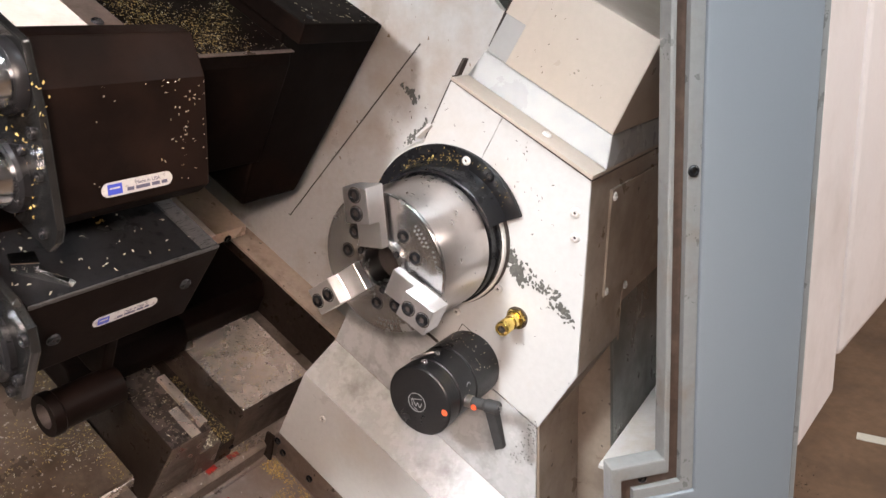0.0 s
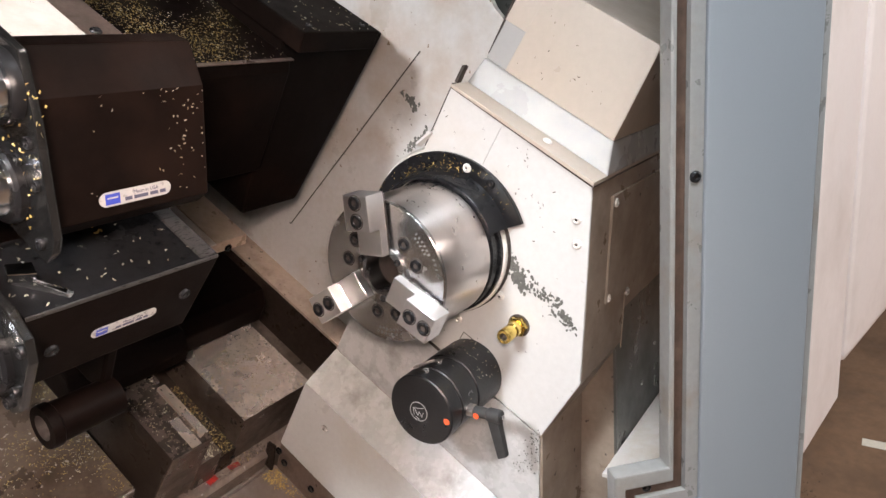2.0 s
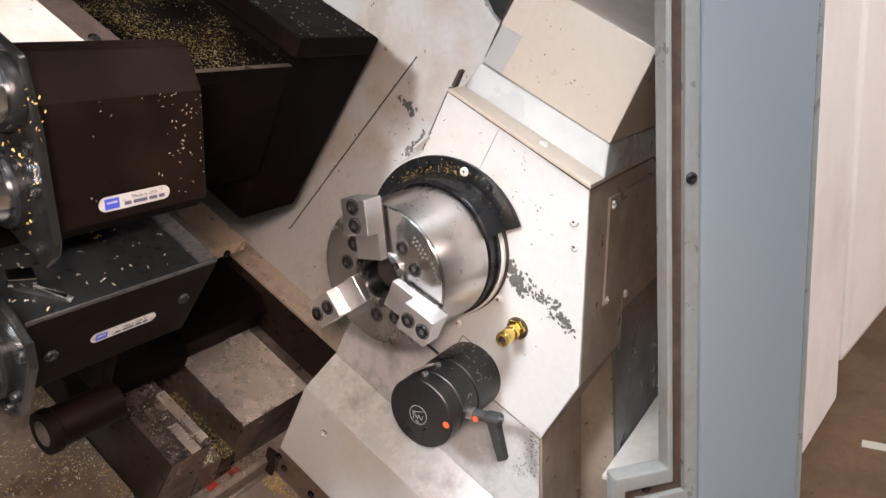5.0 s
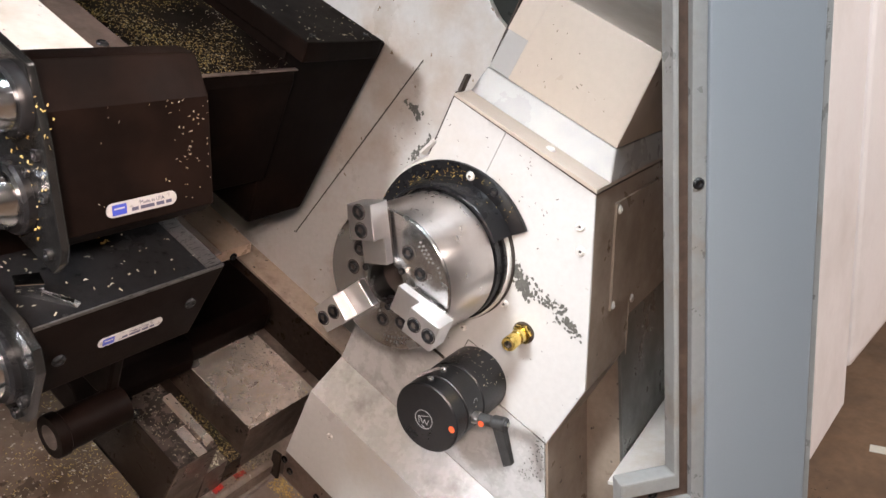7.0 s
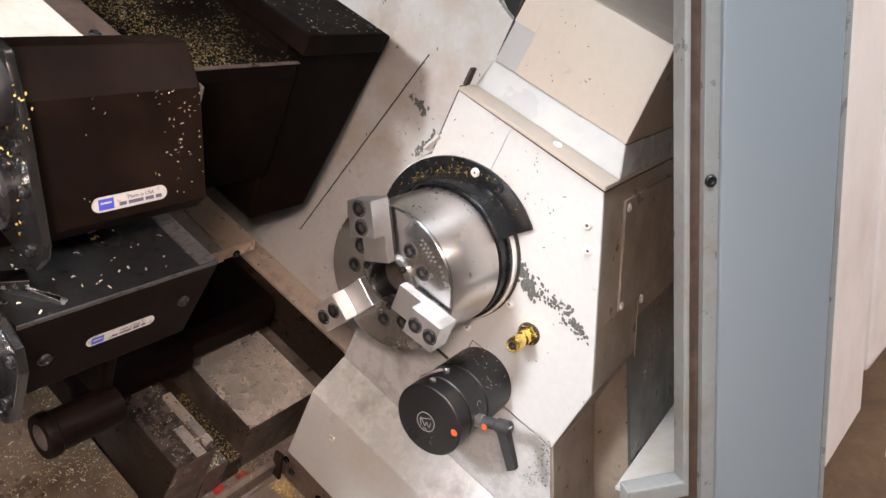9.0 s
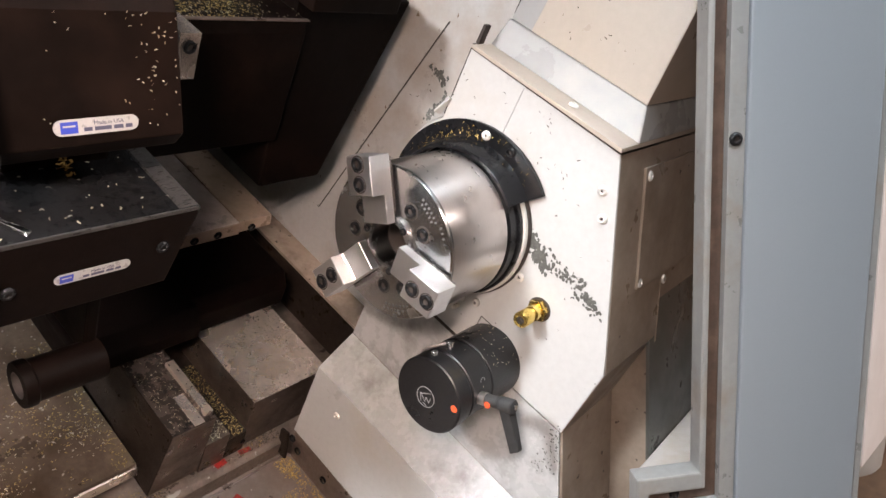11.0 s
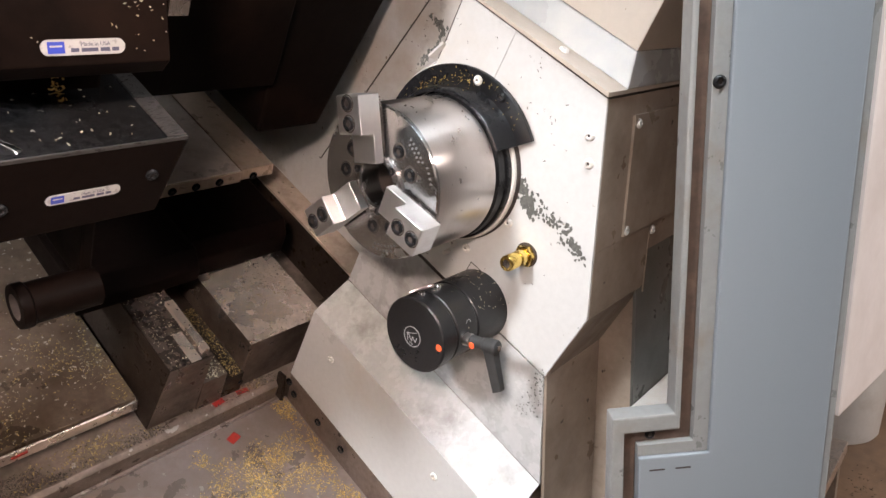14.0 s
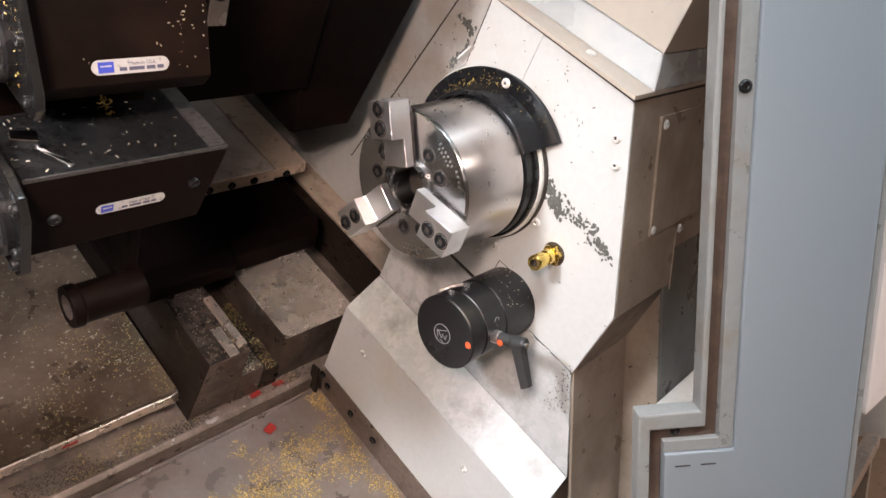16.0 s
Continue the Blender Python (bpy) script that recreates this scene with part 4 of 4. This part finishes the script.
def collet(parent, x, u, n, r, slim):
    """A bright clamping nut in the end plate, its axis along x."""
    p = SLANT @ Vector((x, u, n))
    m = out_x(p.x, p.y, p.z)
    part("bearing_cap", turned([(0, r), (0.006, r), (0.009, r * 0.93), (0.009, r * 0.3)], m, 40), BLACKOX, parent, "", True)
    nut = part("collet_nut", turned([(0.009, r * 0.80), (0.016, r * 0.80), (0.022, r * 0.72), (0.030, r * 0.70), (0.033, r * 0.62), (0.033, r * 0.3), (0.024, r * 0.26)], m, 40), CHROME, parent, "bright steel collet nut", True)
    for i in range(8):
        a = i * math.pi / 4
        part("notch", box(-0.004, 0.004, r * 0.66, r * 0.76, 0.024, 0.032, m @ Matrix.Rotation(a, 4, "Z"), 0.0005), SEAM, nut)
    part("tool_shank", turned([(0.02, r * 0.24), (0.060 if slim else 0.036, r * 0.24), (0.064 if slim else 0.040, r * 0.20), (0.064 if slim else 0.040, 0)], m, 24), CHROME, nut, "", True)


# upper holder
hold = thing("tool_holder", "black oily live tool holder with a silver nameplate, upper of two", "tool holder", (0.4, 0.9, 1.35), "turret tool holders")
part("body", slab([(1.360, 0.672), (1.350, 0.690), (1.390, 0.790), (1.420, 0.820), (1.445, 0.815), (1.45, 0.74), (1.60, 0.70), (1.60, 0.672)], 0.322, 0.488, bev=0.002), BROWNBLACK, hold)
part("end_plate", slab([(1.330, 0.674), (1.322, 0.690), (1.322, 0.705), (1.360, 0.787), (1.390, 0.834), (1.440, 0.834), (1.45, 0.74), (1.60, 0.70), (1.60, 0.670)], 0.314, 0.3215, bev=0.002), WETPLATE, hold, "wet black end plate with bolts")
nameplate(hold, 0.372, 0.444, 1.3556, 0.7045, 0.0135, 68)
for u, n in ((1.388, 0.822), (1.360, 0.775), (1.345, 0.745), (1.332, 0.696), (1.372, 0.752)):
    p = SLANT @ Vector((0.314, u + 0.006, n - 0.006))
    put("bolt", SMALL_BOLT, hold, out_x(p.x, p.y, p.z))
collet(hold, 0.314, 1.402, 0.797, 0.030, False)
collet(hold, 0.314, 1.392, 0.713, 0.033, True)

for x0, x1, k in ((0.372, 0.440, 0.80), (0.385, 0.462, 0.34)):
    part("scratch", box(x0, x1, -0.0004, 0.0004, 0, 0.0003, SLANT @ pose(0, 1.3497 + 0.040 * k, 0.690 + 0.1 * k, 68, 0, 0.6), 0), BRACKET, hold)
# lower holder
hold2 = thing("tool_holder", "black live tool holder with a silver nameplate, lower of two", "tool holder", (0.4, 0.95, 1.2), "turret tool holders")
part("body", hexa([(0.303, 1.343, 0.505), (0.492, 1.343, 0.505), (0.492, 1.60, 0.505), (0.303, 1.60, 0.505)],
     [(0.306, 1.340, 0.603), (0.517, 1.340, 0.603), (0.517, 1.60, 0.603), (0.306, 1.60, 0.603)], SLANT, 0.0018), BROWNBLACK, hold2)
part("top_face", hexa([(0.3075, 1.3415, 0.6031), (0.5155, 1.3415, 0.6031), (0.5155, 1.60, 0.6031), (0.3075, 1.60, 0.6031)],
     [(0.308, 1.342, 0.6042), (0.515, 1.342, 0.6042), (0.515, 1.60, 0.6042), (0.308, 1.60, 0.6042)], SLANT, 0), WETBLACK, hold2, "glossy black wet top")
part("end_lip", hexa([(0.4930, 1.3425, 0.6044), (0.5145, 1.3425, 0.6044), (0.5145, 1.60, 0.6044), (0.4930, 1.60, 0.6044)],
     [(0.4945, 1.3435, 0.6060), (0.5135, 1.3435, 0.6060), (0.5135, 1.60, 0.6060), (0.4945, 1.60, 0.6060)], SLANT, 0), SCRAPED, hold2, "rubbed grey end lip")
part("front_edge", box(0.308, 0.5145, 1.3394, 1.3413, 0.6005, 0.6050, SLANT, 0.0006), SCRAPED, hold2, "rubbed bright front edge")
part("end_plate", slab([(1.312, 0.515), (1.306, 0.585), (1.316, 0.606), (1.345, 0.615), (1.60, 0.615), (1.60, 0.500), (1.325, 0.500)], 0.294, 0.3028, bev=0.002), WETPLATE, hold2, "wet black end plate with bolts")
nameplate(hold2, 0.374, 0.447, 1.3408, 0.549, 0.0120)
for u, n in ((1.318, 0.592), (1.330, 0.512), (1.322, 0.535)):
    p = SLANT @ Vector((0.294, u, n))
    put("bolt", SMALL_BOLT, hold2, out_x(p.x, p.y, p.z) @ Matrix.Scale(1.25, 4))
collet(hold2, 0.294, 1.365, 0.548, 0.040, False)
for x, n in ((0.335, 0.549), (0.480, 0.560)):
    put("screw", DARK_SCREW, hold2, SLANT @ pose(x, 1.3405, n, 90))
# tool bit and its blade over the lower holder
bit = thing("turning_tool", "steel turning tool blade wet with coolant", "cutting tool", (0.33, 1.0, 1.3), "")
part("blade", hexa([(0.318, 1.385, 0.6035), (0.332, 1.372, 0.6035), (0.360, 1.352, 0.6035), (0.352, 1.347, 0.6035)],
     [(0.320, 1.386, 0.616), (0.330, 1.374, 0.616), (0.354, 1.356, 0.608), (0.350, 1.351, 0.608)], SLANT, 0.001), CHROME, bit)
part("insert", hexa([(0.312, 1.380, 0.612), (0.334, 1.372, 0.612), (0.338, 1.388, 0.612), (0.316, 1.394, 0.612)],
     [(0.312, 1.380, 0.622), (0.334, 1.372, 0.622), (0.338, 1.388, 0.622), (0.316, 1.394, 0.622)], SLANT, 0.001), CHROME, bit, "bluish cutting insert")

# hollow bar below the lower holder
bar = thing("boring_bar_sleeve", "black hollow boring bar sleeve below the tool holder", "tool sleeve", (0.42, 0.97, 1.06))
part("sleeve", turned([(0.0, 0.016), (-0.03, 0.015), (-0.03, 0.0), ], out_x(0.366, 0.968, 1.055), 32), SEAM, bar)
part("tube", turned([(0.0, 0.016), (0.0, 0.0265), (-0.003, 0.0275), (-0.012, 0.0275), (-0.014, 0.025), (-0.09, 0.025), (-0.09, 0.0)], out_x(0.366, 0.968, 1.055), 40), BROWNBLACK, bar, "", True)
part("holder_block", slab([(1.395, 0.372), (1.395, 0.5045), (1.58, 0.5045), (1.58, 0.360), (1.42, 0.360)], 0.440, 0.455, bev=0.003), BROWNBLACK, bar, "black block holding the sleeve")
part("clamp_block", slab([(1.47, 0.37), (1.47, 0.50), (1.60, 0.50), (1.60, 0.40)], 0.440, 0.455, bev=0.004), BROWNBLACK, bar)

# ---- loose chips ----
def tray_keep(rnd, p):
    edge = max(0.0, 1 - abs(p.x - 0.565) / 0.03)
    return noise.noise(p * 9) + 0.4 * noise.noise(p * 31) + 0.9 * edge > rnd.uniform(-0.2, 0.75)


scatter("brass_chips", 1900, on_slant(-0.1, 0.575, 1.443, 1.75, -0.0198), GREENISH, 0.0029, 11, "small brass chips strewn over the way cover tray", "metal chips", tray_keep)
scatter("pale_chips", 260, on_slant(0.1, 0.57, 1.443, 1.62, -0.0198), PALECHIP, 0.0026, 12, "pale metal flecks on the way cover tray", "metal chips", clumped(14, 0.15))


def pan_keep(rnd, p):
    u = p.y * CA + p.z * SA
    side = max(0.0, 1 - abs(p.x - 0.835) / 0.025) * 0.9
    heap = 1.0 - abs(u - 1.225 - 0.25 * (p.x - 0.68)) / 0.085
    return noise.noise(p * 13) * 0.9 + 0.5 * noise.noise(p * 40) + max(side, heap * 0.75) - 0.35 > rnd.uniform(-0.1, 0.5)


scatter("brass_chips", 7500, on_slant(0.38, 0.853, 1.05, 1.355, -0.1038), GOLD, 0.0029, 13, "heaps of brass chips in the chip pan", "metal chips", pan_keep)
scatter("dark_chips", 1900, on_slant(0.30, 0.85, 1.384, 1.425, -0.0698), DARKCHIP, 0.0030, 14, "dark dirt and chips along the ledge", "metal chips", clumped(12, 0.05))
scatter("brass_chips", 700, on_slant(0.20, 0.84, 1.384, 1.432, -0.0698), GREENISH, 0.0029, 15, "brass chips along the ledge", "metal chips", clumped(15, 0.2))
scatter("brass_chips", 420, on_slant(0.740, 0.7640, 1.402, 1.58, -0.0178), GREENISH, 0.0027, 16, "brass chips lying in the step of the way", "metal chips")
scatter("dark_chips", 520, on_slant(0.768, 0.93, 1.405, 1.56, 0.0602), GREENISH, 0.0021, 17, "fine oily chips on the slide way", "metal chips", clumped(20, -0.25))
scatter("pale_chips", 280, on_slant(0.675, 0.720, 1.398, 1.50, 0.0102), PALECHIP, 0.0034, 18, "pale chips on the gib's shelf", "metal chips")
scatter("pale_chips", 160, on_slant(0.598, 0.668, 1.393, 1.56, 0.0984), PALECHIP, 0.0026, 19, "fine chips on the gib block", "metal chips")


def top_keep(rnd, p):
    return noise.noise(p * 12) + 0.45 * noise.noise(p * 37) + (0.25 if p.x < 0.72 else -0.05) > rnd.uniform(-0.15, 0.6)


scatter("brass_chips", 3600, on_slant(0.55, 0.84, 1.602, 1.95, 0.6803), GREENISH, 0.0027, 20, "oily brass chips covering the turret housing", "metal chips", top_keep)
scatter("pale_chips", 520, on_slant(0.60, 0.84, 1.600, 1.80, 0.6803), PALECHIP, 0.0026, 21, "bright chips on the turret housing", "metal chips", clumped(12, -0.25))
scatter("pale_chips", 60, on_slant(0.83, 1.0, 1.58, 1.70, 0.7383), PALECHIP, 0.0032, 22, "a few chips on the turret's top plate", "metal chips")
scatter("pale_chips", 62, lambda rnd: (lambda k: (SLANT @ Vector((rnd.uniform(0.36, 0.487), 1.3505 + 0.040 * k, 0.690 + 0.1 * k)), EX, EN, -EU))(rnd.random()), PALECHIP, 0.0023, 23, "bright chips stuck to the upper tool holder", "metal chips", lambda rnd, p: (p.x > 0.44 and p.z > 1.31 + 0.10 * rnd.random()) or rnd.random() < 0.05)
scatter("pale_chips", 55, on_slant(0.31, 0.50, 1.345, 1.44, 0.6043), PALECHIP, 0.0030, 24, "wet chips on the lower tool holder", "metal chips", lambda rnd, p: p.x < 0.42 or rnd.random() < 0.4)
scatter("brass_chips", 75, lambda rnd: (SLANT @ Vector((0.3135, rnd.uniform(1.345, 1.41), rnd.uniform(0.68, 0.82))), EU, EN, -EX), GOLD, 0.0034, 25, "brass chips stuck to the end plate", "metal chips")
scatter("dark_chips", 42, on_slant(0.21, 0.48, 1.57, 1.75, 0.7472), DARKCHIP, 0.0040, 26, "a few dark chips on the white cover plate", "metal chips")
scatter("dark_chips", 60, on_face(FX - 0.0003, 0.56, 0.86, 0.90, 1.36), DARKCHIP, 0.0028, 27, "tiny dark specks on the headstock face", "metal chips",
        lambda rnd, p: (p.z - 1.24) < 0.68 * (p.y - 0.53) and (p.z - 0.835) > 0.65 * (p.y - 0.62) and math.hypot(p.y - YC, p.z - ZC) > 0.15)


def cover_spot(rnd):
    u, k = rnd.uniform(1.16, 1.34), rnd.random()
    return SLANT @ Vector((0.9905 + 0.025 * k - 0.07 * (u - 1.147), u, 0.8225 + 0.12 * k)), EU, EN, -EX


scatter("dark_chips", 26, cover_spot, DARKCHIP, 0.0028, 28, "dark chips on the sloping top cover", "metal chips")


def guard_spot(rnd):
    a, r = radians(rnd.uniform(35, 155)), rnd.uniform(0.1095, 0.144)
    if rnd.random() < 0.5:
        a, r = radians(rnd.uniform(60, 112)), rnd.uniform(0.116, 0.130)
    x = 0.9115 if r > 0.121 else 0.905 - (0.118 - r) * 6
    return Vector((min(0.9115, max(0.878, x)), YC + r * math.cos(a), ZC + r * math.sin(a))), Vector((0, -math.sin(a), math.cos(a))), Vector((0, math.cos(a), math.sin(a))), Vector((-1, 0, 0))


scatter("brass_chips", 150, guard_spot, GOLD, 0.0022, 29, "fine brass chips on the chuck guard", "metal chips")


def unit_spot(rnd):
    a = radians(rnd.uniform(45, 175))
    n = Vector((0, math.cos(a), math.sin(a)))
    return Vector((rnd.uniform(0.80, 0.918), UY, UZ)) + n * 0.0561, Vector((1, 0, 0)), Vector((0, -n.z, n.y)), n


scatter("pale_chips", 70, unit_spot, PALECHIP, 0.0020, 30, "fine chips on the clamping unit", "metal chips", lambda rnd, p: p.x > 0.855 or rnd.random() < 0.1)


def chuck_spot(rnd):
    a = radians(rnd.uniform(65, 130))
    n = Vector((0, math.cos(a), math.sin(a)))
    return Vector((rnd.uniform(0.77, 0.878), YC, ZC)) + n * 0.1053, Vector((1, 0, 0)), Vector((0, -n.z, n.y)), n


scatter("dark_chips", 26, chuck_spot, DARKCHIP, 0.0050, 31, "oily chips on top of the chuck", "metal chips")
scatter("brass_chips", 24, lambda rnd: (SLANT @ Vector((0.4215 + rnd.gauss(0, 0.0025), 1.43 + rnd.gauss(0, 0.004), 0.6035 + abs(rnd.gauss(0, 0.012)))), EX, EN, -EU), GOLD, 0.006, 32, "a curl of brass swarf on the lower tool holder", "metal chips")

# ---- door frame ----
door = thing("door_frame", "grey-blue enamelled door frame with a grimy seal channel", "door frame", (0.93, 0.37, 0.0), kind="structure")


def on_frame(s0, s1, z0, z1, d0, d1, bev=0.0008):
    return box(s0, s1, d0, d1, z0, z1, JAMB, bev)


part("panel", prism([(-0.544, 0.02), (-0.544, 2.2), (-0.389, 2.2), (-0.389, 0.797), (-0.298, 0.797), (-0.298, 0.02)], 0.0, 0.022,
     JAMB @ Matrix(((0, 1, 0, 0), (1, 0, 0, 0), (0, 0, 1, 0), (0, 0, 0, 1))), 0.0025), GREY, door)
FLAT = JAMB @ Matrix(((0, 1, 0, 0), (1, 0, 0, 0), (0, 0, 1, 0), (0, 0, 0, 1)))
part("strip", prism([(-0.3885, 2.2), (-0.3690, 2.2), (-0.3690, 0.8140), (-0.2975, 0.8140), (-0.2975, 0.7980), (-0.3885, 0.7980)], 0.004, 0.022, FLAT, 0.0008), LIPGREY, door)
part("seal", prism([(-0.3685, 2.2), (-0.3515, 2.2), (-0.3515, 0.8325), (-0.2800, 0.8325), (-0.2800, 0.02), (-0.2972, 0.02), (-0.2972, 0.8145), (-0.3685, 0.8145)], 0.013, 0.022, FLAT, 0), SEALBROWN, door, "grimy brown seal channel")
part("lip", prism([(-0.3430, 2.2), (-0.3430, 0.8560), (-0.2640, 0.8560), (-0.2580, 0.02), (-0.2795, 0.02), (-0.2795, 0.8330), (-0.3510, 0.8330), (-0.3510, 2.2)], 0.002, 0.030, FLAT, 0.003), LIPGREY, door, "worn light grey lip")
part("side_return", on_frame(-0.556, -0.5445, 0.02, 2.2, 0.004, 0.06, 0.003), LIPGREY, door, "brown-lit edge of the frame")
put("screw", DARK_SCREW, door, JAMB @ pose(-0.3775, 0.004, 1.259, 90) @ Matrix.Scale(1.1, 4), "black socket screw")
put("screw", DARK_SCREW, door, JAMB @ pose(-0.316, 0.014, 0.823, 90) @ Matrix.Scale(1.0, 4))
for s in (-0.322, -0.356):
    part("slot", on_frame(s - 0.010, s + 0.010, 0.7775, 0.7795, -0.0006, 0.001, 0), SEAM, door)
outer = thing("front_cover", "cream outer front sheet of the lathe beside the door frame", "machine cover", (1.15, 0.25, 0.85), kind="structure")
part("sheet", hexa([(1.100, 0.264, 0.800), (1.31, 0.236, 0.800), (1.31, 0.27, 0.800), (1.100, 0.30, 0.800)],
     [(1.100, 0.264, 2.2), (1.31, 0.236, 2.2), (1.31, 0.27, 2.2), (1.100, 0.30, 2.2)], IDENT, 0.004), OUTER, outer)
part("rounded_sheet", hexa([(1.322, 0.231, 0.86), (1.66, 0.170, 0.86), (1.66, 0.215, 0.86), (1.322, 0.275, 0.86)],
     [(1.322, 0.231, 2.2), (1.66, 0.170, 2.2), (1.66, 0.215, 2.2), (1.322, 0.275, 2.2)], IDENT, 0.015), OUTER, outer)

# ---- workshop beyond ----
bucket = thing("bucket", "white plastic bucket standing on the workshop floor", "bucket", (2.56, 0.525, 0))
part("shell", turned([(0, 0.0), (0, 0.145), (0.008, 0.150), (0.36, 0.172), (0.37, 0.178), (0.38, 0.178), (0.38, 0.165), (0.02, 0.142), (0.02, 0)], Matrix.Translation((2.56, 0.525, 0)), 40), BUCKETW, bucket, "", True)
rail = thing("floor_rack", "low brown steel angle rack on the floor", "rack", (1.9, 0.35, 0))
part("rail", box(1.45, 2.05, 0.385, 0.420, 0.20, 0.235, bev=0.003), WAYSTEEL, rail)
part("rail", box(1.45, 2.10, 0.445, 0.470, 0.16, 0.28, bev=0.003), DIMSTAINED, rail)
for x in (1.57, 1.98):
    part("leg", box(x - 0.015, x + 0.015, 0.388, 0.417, 0, 0.20, bev=0.002), DIMSTAINED, rail)
tape = tagged(part("floor_tape", box(2.585, 2.635, -0.35, 0.222, 0, 0.001, bev=0), TAPE), "pale marking tape stuck on the workshop floor", "floor marking")
scatter("floor_chips", 70, lambda rnd: (Vector((rnd.gauss(2.2, 0.08), rnd.gauss(0.36, 0.03), 0.0005)), Vector((1, 0, 0)), Vector((0, 1, 0)), Vector((0, 0, 1))), DARKCHIP, 0.005, 33, "stray chips on the workshop floor", "metal chips")
